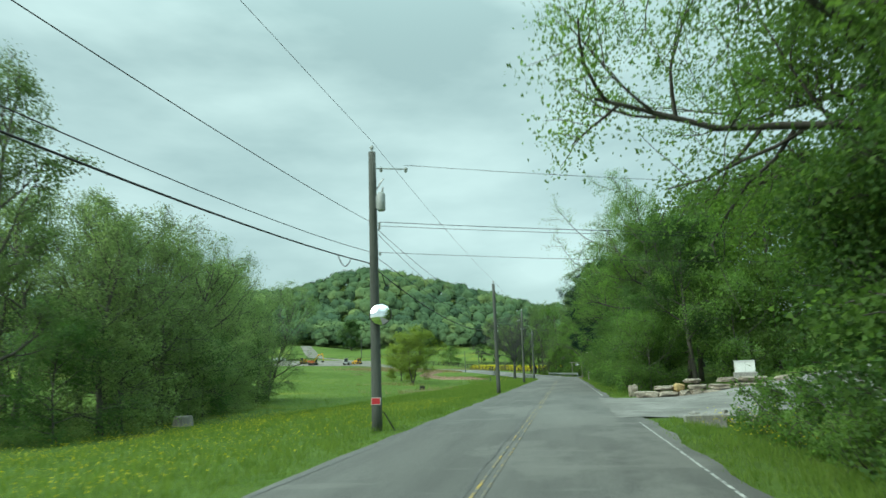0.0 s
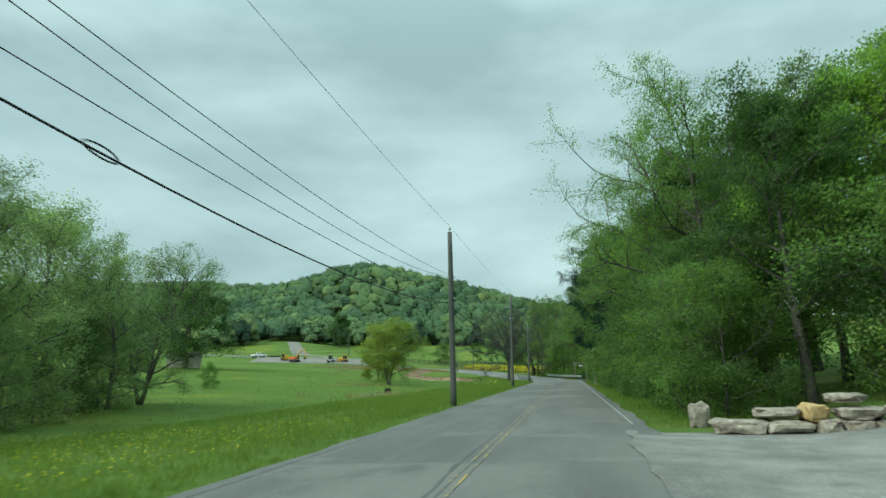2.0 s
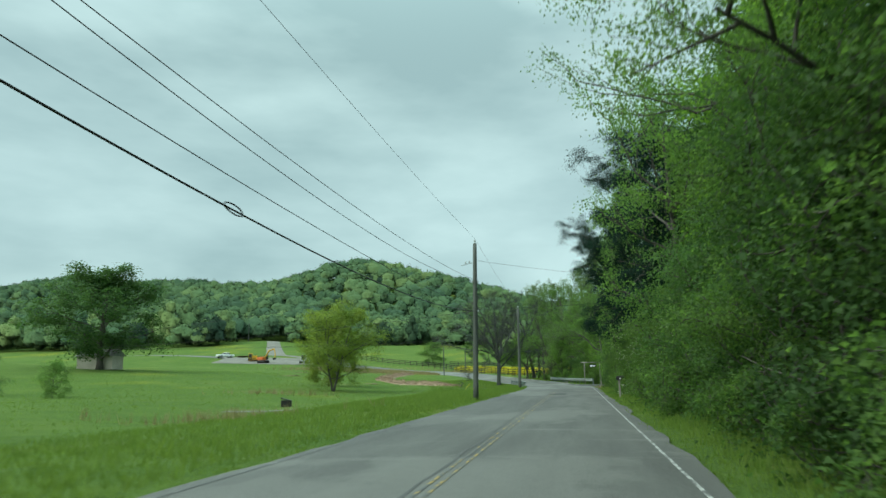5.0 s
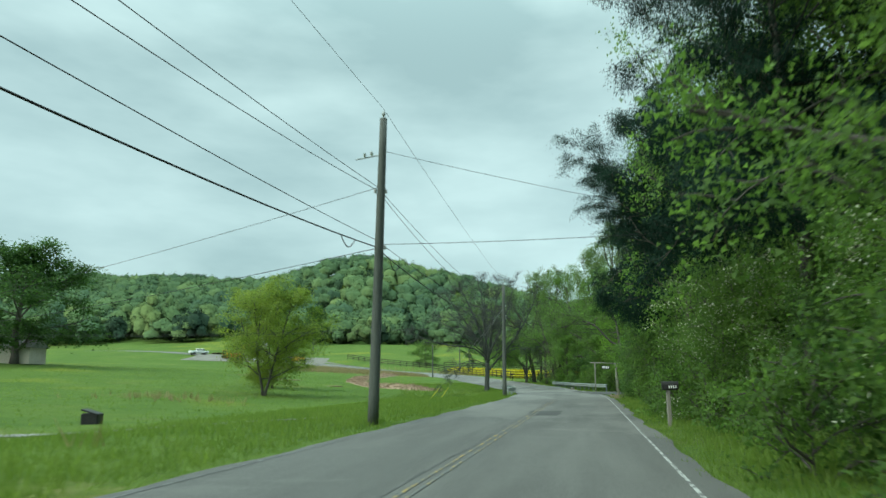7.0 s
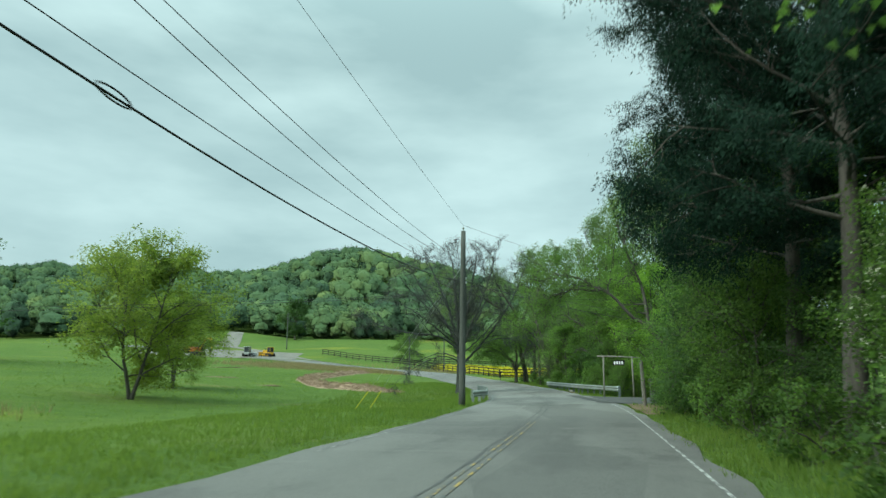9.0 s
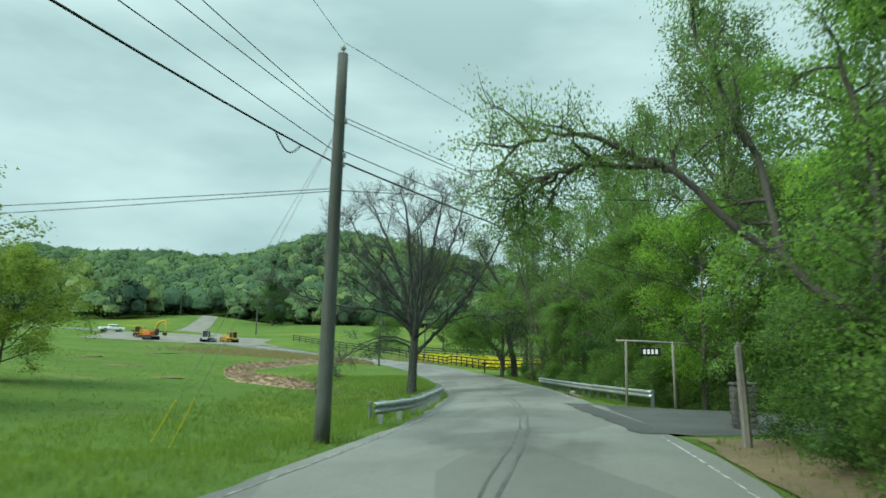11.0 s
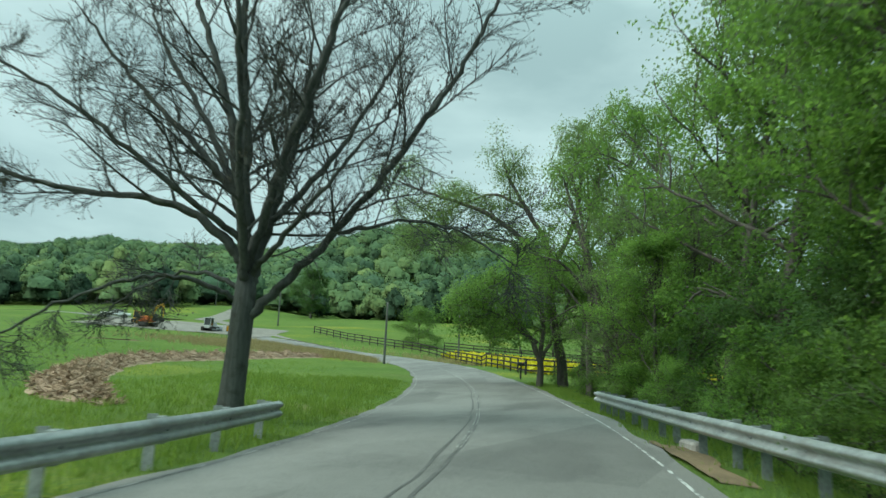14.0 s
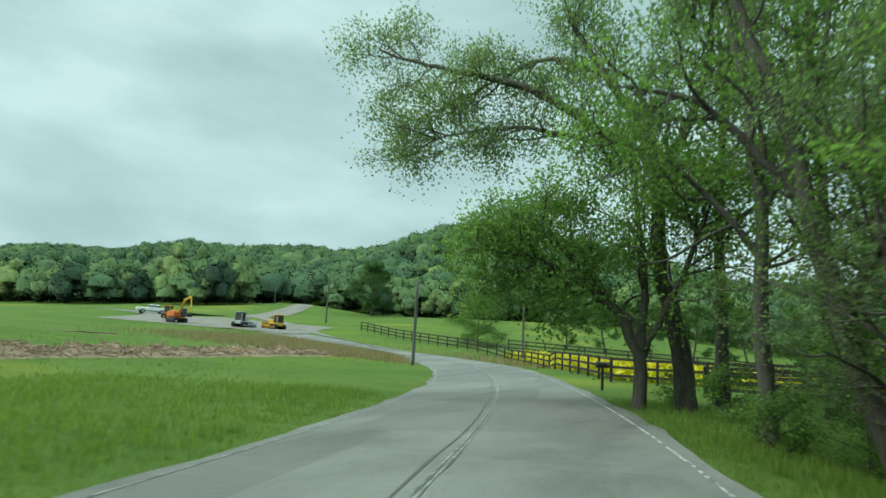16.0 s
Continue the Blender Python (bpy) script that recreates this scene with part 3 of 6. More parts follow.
def grow(seed, h, trunk_r, base, spread, limbs=13, subs=5, twigs=4, lean=(0, 0), top=0.93, shape="round", forks=1, thin=1.0, up=0.15, elev=(0.35, 1.0)):
    t = Tree(seed)
    for fk in range(forks):
        d0 = np.array((lean[0], lean[1], 1.0))
        if forks > 1:
            a = fk * 6.283 / forks + t.r.rand()
            d0 = d0 + 0.22 * np.array((math.cos(a), math.sin(a), 0))
        n = 9
        pts = [np.array((0.0, 0.0, -0.3))]
        d = unit(d0)
        for k in range(n):
            d = unit(d + t.r.normal(0, 0.05, 3) + np.array((0, 0, 0.04)))
            pts.append(pts[-1] + d * (h * top + 0.3) / n)
        pts = np.array(pts)
        rr = trunk_r * (0.8 if forks > 1 else 1) * np.linspace(1, 0.16, n + 1)
        rr[0] *= 1.35
        t.wood.tube(pts, rr, 9)
        for k in range(limbs):
            u = (k + 0.5 + t.r.uniform(-0.3, 0.3)) / limbs
            hh = base + (1 - base) * u
            p, dt = t.along(pts, min(0.98, hh))
            az = k * 2.39996 + fk * 1.7 + t.r.uniform(-0.4, 0.4)
            prof = {"round": math.sin(math.pi * (0.16 + 0.74 * u)) ** 0.7, "cone": 1.05 - 0.9 * u, "vase": 0.55 + 0.5 * u}[shape]
            el = elev[0] + (elev[1] - elev[0]) * u
            dl = np.array((math.cos(az) * math.cos(el), math.sin(az) * math.cos(el), math.sin(el)))
            ln = spread * prof * t.r.uniform(0.75, 1.15)
            lr = max(0.022, trunk_r * 0.42 * (1 - 0.6 * u)) * thin
            lp, lrad = t.bough(p, dl, ln, lr, 0.25, up)
            t.limbs.tube(lp, lrad, 6, False)
            for m in range(subs):
                q, dq = t.along(lp, 0.28 + 0.72 * (m + t.r.rand()) / subs)
                sl = ln * t.r.uniform(0.28, 0.5)
                sp, sr = t.bough(q, t.side(dq, t.r.uniform(0.5, 1.1)), sl, lr * 0.42, 0.3, up, 4)
                t.limbs.tube(sp, np.maximum(sr, 0.008), 4, False)
                for w in range(twigs):
                    q2, d2 = t.along(sp, 0.25 + 0.75 * (w + t.r.rand()) / twigs)
                    tl = max(0.35, sl * t.r.uniform(0.3, 0.6))
                    tp, tr = t.bough(q2, t.side(d2, t.r.uniform(0.4, 1.0)), tl, 0.012, 0.3, up * 0.6, 3)
                    t.limbs.tube(tp, np.maximum(tr, 0.005), 3, False)
                    t.tips += [tp[1], tp[2], tp[3]]
                t.tips += [sp[-1]]
            t.tips += [lp[-1]]
    return t


def leaves(rs, tips, per, spread, size, droop=0.35, flat=0.5, slim=0.5):
    """Pointed leaves in flat drooping sprays round the twig tips."""
    tips = np.asarray(tips, float)
    k = len(tips)
    plane = rs.normal(0, 0.42, (k, 3)) + np.array((0, 0, 1.0))
    plane /= np.linalg.norm(plane, axis=1, keepdims=True)
    tips, plane = np.repeat(tips, per, axis=0), np.repeat(plane, per, axis=0)
    n = len(tips)
    o = rs.normal(0, 1, (n, 3)) * spread
    o -= plane * (o * plane).sum(1, keepdims=True) * 0.62
    c = tips + o * 1.12
    c[:, 2] -= np.minimum((o ** 2).sum(1) / (spread * 4.5), spread)
    d = o / spread * 0.7 + rs.normal(0, 0.8, (n, 3)) + np.array((0, 0, -droop * 1.3))
    d /= np.linalg.norm(d, axis=1, keepdims=True)
    nn = rs.normal(0, 0.75, (n, 3)) + plane * (0.5 + flat)
    s = np.cross(d, nn)
    s /= np.linalg.norm(s, axis=1, keepdims=True) + 1e-9
    L = (size * rs.uniform(0.6, 1.35, (n, 1)))
    w = s * L * slim
    return np.stack([c - d * L * 0.4 + w, c - d * L * 0.4 - w, c + d * L * 0.6], 1)


def crown_mesh(rs, tips, per, spread, size, droop, flat, slim, mat):
    """Leaves whose shading leans outward from their spray and from the middle of the crown."""
    v = leaves(rs, tips, per, spread, size, droop, flat, slim)
    c = v.mean(1)
    o = (c - c.mean(0) * np.array((1, 1, 0.9))) / (c.std(0) + 0.1)
    o /= np.linalg.norm(o, axis=1, keepdims=True) + 1e-6
    q = (c - np.repeat(np.asarray(tips, float), per, axis=0)) / spread
    f = np.cross(v[:, 1] - v[:, 0], v[:, 2] - v[:, 0])
    f /= np.linalg.norm(f, axis=1, keepdims=True) + 1e-9
    turn = (f * o).sum(1) + 0.6 * f[:, 2] < 0
    v[turn] = v[turn][:, ::-1]
    f[turn] *= -1
    nn = 0.6 * f + 0.4 * o + 0.25 * q + np.array((0, 0, 0.4))
    nn /= np.linalg.norm(nn, axis=1, keepdims=True)
    return quads_mesh("crown", v, 3, mat, nn)


def make_tree(name, t, leaf, per, spread, size, label, category="tree", bark=None, flat=0.5, slim=0.5, keep=1.0, droop=0.35):
    ob = thing(name, (0, 0, 0), label, category)
    part("trunk", t.wood, bark or M_BARK, ob, "", True)
    if t.limbs.k:
        part("branching", t.limbs, bark or M_BARK, ob, "", True)
    tips = np.array(t.tips)
    if keep < 1:
        tips = tips[t.r.rand(len(tips)) < keep]
    if per:
        part("crown", crown_mesh(t.r, tips, per, spread, size, droop, flat, slim, leaf), leaf, ob)
    return ob


PROTO = {}


def proto(key, ob):
    """Keeps a first tree, which stands where plant() first puts it."""
    PROTO[key] = [ob, False]


def plant(key, x, y, turn=0.0, scale=1.0, label="", group="", wide=1.0, z=None):
    ob, used = PROTO[key]
    zz = ground_at(x, y) if z is None else z
    m = pose(x, y, zz - 0.05, 0, 0, turn)
    if not used:
        PROTO[key][1] = True
    else:
        ob = copy_thing(ob, m)
    ob.matrix_basis = m @ Matrix.Diagonal((scale * wide, scale * wide, scale, 1))
    tagged(ob, label, "", group)
    return ob


proto("maple", make_tree("broadleaf_tree", grow(1, 11, 0.19, 0.16, 3.9, 15, 5, 4), M_LEAF, 32, 0.33, 0.1, "green broadleaf tree in young leaf"))
proto("maple_b", make_tree("broadleaf_tree", grow(2, 12, 0.2, 0.22, 3.6, 14, 5, 4, (0.05, 0.02)), M_LEAF_DARK, 28, 0.34, 0.105, "dark green broadleaf tree in full leaf"))
proto("fresh", make_tree("broadleaf_tree", grow(3, 10, 0.16, 0.14, 3.4, 15, 5, 4), M_LEAF_BRIGHT, 24, 0.32, 0.09, "bright yellow-green young broadleaf tree"))
proto("pale", make_tree("broadleaf_tree", grow(4, 12.5, 0.18, 0.25, 3.2, 14, 5, 4, up=0.3), M_LEAF_PALE, 15, 0.22, 0.088, "thinly leaved greyish-green tree with bare twigs"))
proto("gold", make_tree("broadleaf_tree", grow(5, 9.3, 0.16, 0.17, 4.9, 14, 5, 4, forks=2, shape="round", up=0.08), M_LEAF_GOLD, 24, 0.34, 0.118, "yellow-green tree with a divided trunk in the meadow"))
proto("tall", make_tree("broadleaf_tree", grow(6, 16, 0.24, 0.34, 4.2, 14, 5, 4, up=0.3), M_LEAF_PALE, 15, 0.28, 0.1, "tall slender creekside tree with airy leaves", bark=M_BARK))
proto("airy", make_tree("broadleaf_tree", grow(7, 14, 0.26, 0.3, 5.2, 14, 5, 4, (-0.2, 0), up=0.12), M_LEAF, 15, 0.28, 0.1, "tall leaning creekside tree with spreading limbs"))
proto("twiggy", make_tree("broadleaf_tree", grow(16, 11.5, 0.2, 0.12, 5.2, 11, 5, 5, forks=3, up=0.12, elev=(0.15, 1.0)), M_LEAF_PALE, 13, 0.26, 0.08, "twiggy rounded tree with few pale young leaves"))
proto("soft", make_tree("broadleaf_tree", grow(17, 11, 0.18, 0.08, 4.1, 17, 5, 4, elev=(0.1, 1.0)), M_LEAF_SOFT, 15, 0.32, 0.1, "soft greyish-green broadleaf tree leafed to the ground"))
proto("over", make_tree("broadleaf_tree", grow(14, 11, 0.24, 0.3, 6.0, 17, 9, 5, (-0.22, 0), up=0.02, elev=(0.1, 0.8)), M_LEAF, 30, 0.2, 0.06, "leaning tree whose thin limbs overhang the road"))
proto("shrub", make_tree("shrub", grow(8, 3.6, 0.05, 0.03, 2.0, 17, 4, 3, up=0.05, elev=(0.1, 1.1)), M_LEAF, 30, 0.23, 0.06, "dense green honeysuckle shrub", "shrub"))
proto("shrub_d", make_tree("shrub", grow(9, 4.2, 0.05, 0.03, 2.1, 17, 4, 3, up=0.05, elev=(0.1, 1.1)), M_LEAF_DARK, 30, 0.24, 0.062, "dense dark green roadside shrub", "shrub"))
proto("weed", make_tree("weed_bush", grow(10, 1.2, 0.015, 0.02, 0.9, 9, 3, 2, forks=1, up=0.1, elev=(0.2, 1.2)), M_LEAF, 11, 0.14, 0.075, "low tangle of roadside weeds", "weeds"))
proto("cedar", make_tree("cedar_tree", grow(11, 12.5, 0.2, 0.06, 3.6, 26, 5, 4, shape="cone", up=-0.06, elev=(0.1, 0.7)), M_CEDAR, 110, 0.21, 0.09, "dark evergreen cedar with drooping sprays", "tree", flat=0.1, slim=0.13, droop=0.9))
proto("fieldtree", make_tree("broadleaf_tree", grow(12, 12, 0.32, 0.13, 6.2, 17, 5, 4), M_LEAF_DARK, 24, 0.5, 0.2, "large rounded green meadow tree"))

proto("shrub_p", make_tree("shrub", grow(18, 4.4, 0.05, 0.03, 2.1, 17, 4, 3, up=0.05, elev=(0.1, 1.1)), M_LEAF_SOFT, 18, 0.24, 0.075, "dense soft greyish-green shrub", "shrub"))
bloom_t = grow(19, 4.4, 0.05, 0.03, 2.2, 17, 4, 3, up=0.0, elev=(0.05, 1.0))
bloom = make_tree("shrub", bloom_t, M_LEAF, 32, 0.24, 0.06, "green honeysuckle shrub flecked with white blossom", "shrub")
bloom_tips = np.array(bloom_t.tips)
bloom_tips = bloom_tips[bloom_t.r.rand(len(bloom_tips)) < 0.3]
part("blossom", quads_mesh("blossom", leaves(bloom_t.r, bloom_tips, 9, 0.13, 0.05, 0, 1.2, 0.6), 3, M_WHITEBLOOM), M_WHITEBLOOM, bloom, "small white blossoms")
proto("shrub_w", bloom)


def limbed(seed, root, stems, reach, count, twigs=3, subs=4):
    """A tree whose main limbs follow given bends; root and bends are places on the plan."""
    t = Tree(seed)
    root = np.array(root, float)
    for bends, r0, r1, start in stems:
        p = np.array(bends, float) - root
        for _ in range(2):
            p = np.concatenate([p[:1], np.stack([p[:-1] * 0.75 + p[1:] * 0.25, p[:-1] * 0.25 + p[1:] * 0.75], 1).reshape(-1, 3), p[-1:]])
        p[1:-1] += t.r.normal(0, 0.035, (len(p) - 2, 3))
        t.wood.tube(p, np.linspace(r0, r1, len(p)), 9)
        for k in range(count):
            u = start + (1 - start) * (k + t.r.rand()) / count
            q, dq = t.along(p, min(u, 0.99))
            ln = reach * t.r.uniform(0.45, 1.1) * (1.15 - 0.5 * u)
            lr = 0.05 * (1.2 - 0.6 * u)
            lp, lrad = t.bough(q, t.side(dq, t.r.uniform(0.5, 1.3)), ln, lr, 0.3, 0.05)
            t.limbs.tube(lp, lrad, 5, False)
            for m in range(subs):
                q1, d1 = t.along(lp, 0.2 + 0.8 * (m + t.r.rand()) / subs)
                sp, sr = t.bough(q1, t.side(d1, t.r.uniform(0.5, 1.1)), ln * t.r.uniform(0.3, 0.5), lr * 0.42, 0.3, 0.03, 4)
                t.limbs.tube(sp, np.maximum(sr, 0.008), 4, False)
                for w in range(twigs):
                    q2, d2 = t.along(sp, 0.25 + 0.75 * (w + t.r.rand()) / twigs)
                    tp, tr = t.bough(q2, t.side(d2, t.r.uniform(0.4, 1.0)), t.r.uniform(0.35, 0.7), 0.012, 0.3, 0, 3)
                    t.limbs.tube(tp, np.maximum(tr, 0.005), 3, False)
                    t.tips += [tp[1], tp[2], tp[3]]
                t.tips += [sp[-1]]
            t.tips += [lp[-1]]
        t.tips += [p[-1]]
    return t


def own_tree(seed, root, stems, reach, count, leaf, per, spread, size, label, group):
    ob = make_tree("broadleaf_tree", limbed(seed, root, stems, reach, count), leaf, per, spread, size, label)
    ob.matrix_basis = pose(*root)
    tagged(ob, "", "", group)


proto("cedar_b", make_tree("cedar_tree", grow(21, 14, 0.24, 0.33, 5.0, 30, 6, 4, shape="round", up=0.02, elev=(0.1, 0.9), thin=0.55), M_CEDAR, 130, 0.2, 0.085, "tall dark cedar whose boughs hang over the road", "tree", flat=0.1, slim=0.15, droop=0.9))
# a bare tree beside the bend, with fine twigs


def bare_tree():
    """A short bole that divides into rising leaders, long side limbs that sag, and a haze of fine twigs."""
    t = Tree(44)
    t.wood.tube([(0, 0, -0.35), (0, 0, 0.05), (0.0, 0, 0.6), (0.03, 0, 1.5), (0.06, 0, 2.5), (0.07, 0, 3.3)], [0.38, 0.29, 0.24, 0.222, 0.22, 0.18], 14)

    def limb(bends, r0, r1, count, reach, up, first=0.22):
        p = np.array(bends, float)
        for _ in range(3):
            p = np.concatenate([p[:1], np.stack([p[:-1] * 0.75 + p[1:] * 0.25, p[:-1] * 0.25 + p[1:] * 0.75], 1).reshape(-1, 3), p[-1:]])
        p[1:-1] += t.r.normal(0, 0.022, (len(p) - 2, 3))
        t.limbs.tube(p, np.linspace(r0, r1, len(p)), 8, False)
        for k in range(count):
            u = first + (1 - first) * (k + t.r.rand()) / count
            q, dq = t.along(p, min(u, 0.99))
            ln = reach * t.r.uniform(0.5, 1.15) * (1.2 - 0.65 * u)
            lr = max(0.013, (r0 + (r1 - r0) * u) * 0.4)
            lp, lrad = t.bough(q, t.side(dq, t.r.uniform(0.5, 1.1)), ln * 1.25, lr, 0.17, up * 0.7, 6)
            t.limbs.tube(lp, np.maximum(lrad, 0.007), 5, False)
            for m in range(8):
                q1, d1 = t.along(lp, 0.15 + 0.84 * (m + t.r.rand()) / 8)
                sl = max(0.5, ln * t.r.uniform(0.25, 0.5))
                sp, sr = t.bough(q1, t.side(d1, t.r.uniform(0.45, 1.0)), sl, max(0.009, lr * 0.4), 0.2, up * 0.6, 4)
                t.limbs.tube(sp, np.maximum(sr, 0.0055), 4, False)
                for w in range(8):
                    q2, d2 = t.along(sp, 0.15 + 0.84 * (w + t.r.rand()) / 8)
                    tp, tr = t.bough(q2, t.side(d2, t.r.uniform(0.4, 0.95)), max(0.4, sl * t.r.uniform(0.35, 0.65)), 0.0075, 0.22, up * 0.6, 3)
                    t.limbs.tube(tp, np.maximum(tr, 0.004), 3, False)
                    t.tips += [tp[3]]

    # leaders
    limb([(0.05, 0, 2.9), (-0.25, 0.1, 5.2), (-0.9, 0.3, 7.6), (-1.7, 0.5, 9.8), (-2.3, 0.6, 11.3)], 0.15, 0.025, 13, 2.7, 0.12)
    limb([(0.08, 0, 3.0), (-0.05, -0.2, 5.5), (-0.3, -0.5, 8.5), (-0.4, -0.6, 10.6), (-0.8, -0.6, 11.9)], 0.14, 0.02, 15, 2.6, 0.12)
    limb([(0.1, 0, 3.0), (0.4, 0.3, 5.2), (0.75, 0.8, 7.6), (1.2, 1.0, 10.2), (1.5, 1.1, 12.2)], 0.15, 0.02, 14, 2.6, 0.12)
    limb([(0.05, 0.05, 3.1), (0.1, 0.9, 5.0), (0.2, 2.0, 7.4), (0.1, 2.7, 10.6)], 0.12, 0.02, 13, 2.5, 0.12)
    limb([(0.05, -0.05, 3.0), (0.2, -1.1, 4.9), (0.4, -2.2, 7.2), (0.3, -2.8, 9.6)], 0.11, 0.02, 12, 2.4, 0.12)
    limb([(0.0, 0.1, 3.6), (-0.6, 0.6, 5.4), (-1.7, 1.2, 7.4), (-3.0, 1.6, 9.3), (-3.7, 1.8, 11.0)], 0.11, 0.02, 14, 2.6, 0.1)
    limb([(0.1, -0.1, 3.4), (0.7, -0.7, 5.2), (1.5, -1.3, 7.3), (2.2, -1.6, 9.6), (2.6, -1.7, 11.4)], 0.11, 0.02, 14, 2.6, 0.1)
    # the stout limb towards the road
    limb([(0.08, 0, 2.2), (0.8, 0, 3.1), (1.8, -0.1, 4.2), (3.0, -0.2, 6.1), (4.0, -0.2, 7.9), (4.6, -0.2, 9.4), (5.1, -0.1, 10.9)], 0.115, 0.018, 17, 2.2, 0.13, 0.3)
    limb([(1.8, -0.1, 4.2), (3.0, 0.3, 4.7), (4.2, 0.5, 4.5), (5.3, 0.6, 3.7)], 0.05, 0.012, 8, 1.4, -0.03)
    limb([(0.3, 0, 4.2), (1.2, 0.6, 5.8), (2.0, 1.0, 7.6), (2.7, 1.1, 9.4)], 0.09, 0.018, 10, 2.0, 0.12)
    # long side limbs over the meadow
    limb([(0.0, 0, 3.5), (-0.9, -0.1, 4.5), (-2.0, -0.2, 4.9), (-3.8, -0.3, 5.0), (-5.6, -0.3, 5.5), (-7.0, -0.3, 6.2)], 0.12, 0.018, 14, 1.9, 0.1, 0.3)
    limb([(-0.05, 0, 4.6), (-1.0, 0.3, 5.9), (-2.0, 0.4, 6.9), (-3.4, 0.5, 8.4), (-4.5, 0.5, 9.9)], 0.1, 0.018, 13, 2.1, 0.11)
    limb([(-0.1, 0, 4.0), (-1.4, -0.8, 5.1), (-3.0, -1.3, 6.5), (-4.9, -1.5, 7.7)], 0.085, 0.016, 12, 1.9, 0.1)
    limb([(0.0, 0, 2.6), (-0.8, -0.4, 3.1), (-1.8, -0.8, 3.0), (-3.2, -1.2, 2.2), (-4.6, -1.4, 0.9)], 0.07, 0.01, 6, 1.1, -0.1, 0.35)
    limb([(0.0, 0, 2.9), (-1.0, 0.5, 3.4), (-2.3, 0.9, 3.2), (-3.8, 1.2, 2.0)], 0.065, 0.01, 6, 1.2, -0.08, 0.35)
    limb([(0.1, 0, 3.2), (1.0, -0.7, 4.0), (2.0, -1.3, 5.2), (3.1, -1.6, 6.6)], 0.075, 0.015, 9, 1.7, 0.08)
    return t


proto("bare", make_tree("bare_tree", bare_tree(), M_BUD, 2, 0.06, 0.04, "large leafless spreading tree beside the guard rail", "tree", bark=M_BARE, keep=0.5))

# ---- tree rows ----
rt = np.random.RandomState(5)
R = lambda a, b: float(rt.uniform(a, b))
# beside the road, past the gravel drive
for y in np.arange(39, 118, 2.9):
    low = 74 < y < 105
    key = ("shrub_d", "shrub", "shrub_d", "shrub")[int(rt.randint(4))] if y < 70 else ("shrub_w", "shrub", "shrub_w", "shrub_d")[int(rt.randint(4))] if y < 98 else ("shrub", "shrub_d")[int(rt.randint(2))]
    plant(key, R(6.9, 7.5) if low else R(5.7, 6.4), y, R(0, 360), R(0.6, 0.8) if low else R(0.9, 1.2), group="roadside shrubs")
for y in (78.5, 82, 85.5, 88.5):
    plant("shrub_w", R(7.9, 8.5), y, R(0, 360), R(0.9, 1.1), group="roadside shrubs")
for y, key, x, s in [(40, "maple_b", 8.3, 0.8), (43.5, "maple", 9.2, 0.85), (46, "pale", 11.5, 0.95), (48.5, "maple_b", 9.5, 0.9), (52, "soft", 8.2, 0.75), (55, "maple_b", 9.0, 1.0), (58.5, "maple_b", 9.4, 1.0), (62, "maple", 8.6, 1.05),
                     (66, "fresh", 8.8, 1.1), (70, "maple_b", 9.4, 1.0), (73, "maple", 8.4, 1.0), (80, "maple_b", 12.0, 1.1), (90, "maple_b", 13.2, 0.95), (107, "maple_b", 10.5, 1.05), (98, "soft", 13.5, 1.0),
                     (111, "fresh", 8.6, 0.9), (116, "maple", 10, 1.0), (43, "fresh", 13.5, 1.05), (55, "maple_b", 13.5, 1.15), (68, "maple", 14, 1.15), (80, "maple_b", 14, 1.2), (110, "maple_b", 14, 1.1)]:
    plant(key, x, y, R(0, 360), s, group="roadside trees")
plant("airy", 6.4, 76.4, 0, 0.85, group="roadside trees", label="leaning tree with thin bright leaves over the road")
plant("airy", 6.6, 92.2, 25, 0.82, group="roadside trees", label="leaning tree with thin bright leaves over the road")
plant("shrub_w", 5.7, 89.2, 70, 0.95, group="roadside shrubs")
plant("maple", 8.2, 121.5, 40, 0.95, group="roadside trees")
plant("cedar", 11.0, 84.5, 40, 1.1, group="roadside trees")
plant("cedar_b", 6.6, 105.5, 150, 1.0, group="roadside trees")
plant("cedar_b", 6.4, 101, 200, 1.0, group="roadside trees")
plant("cedar_b", 6.9, 84.6, 250, 0.98, group="roadside trees")
plant("cedar_b", 8.2, 110, 30, 0.8, group="roadside trees")
plant("maple", 11.6, 83, 4, 1.25, group="roadside trees")
for x, y, s_ in ((7.5, 91.0, 0.8), (7.2, 94.6, 0.85), (6.9, 98.2, 0.8)):
    plant("shrub_w", x, y, R(0, 360), s_, group="roadside shrubs")
plant("over", 12.5, 91.0, -14, 1.2, group="roadside trees")
for x, y, s in ((7.3, 91.8, 0.95), (11.8, 86.5, 1.2), (12.4, 93.5, 1.25), (11.5, 101, 1.2), (10.6, 77, 1.15)):
    plant("maple_b" if y > 90 else "maple", x, y, R(0, 360), s, group="roadside trees")
for x, y, s in ((10.5, 39.8, 1.4), (13, 40.8, 1.5), (15.8, 41.3, 1.6), (18.5, 42, 1.7), (21.5, 42, 1.8)):
    plant("shrub", x, y, R(0, 360), s, group="roadside shrubs")
for x, y, key, s in ((12.6, 45, "fresh", 1.05), (16.2, 46, "maple", 1.1), (20, 46, "fresh", 1.2), (24, 45, "maple", 1.2)):
    plant(key, x, y, R(0, 360), s, group="roadside trees")
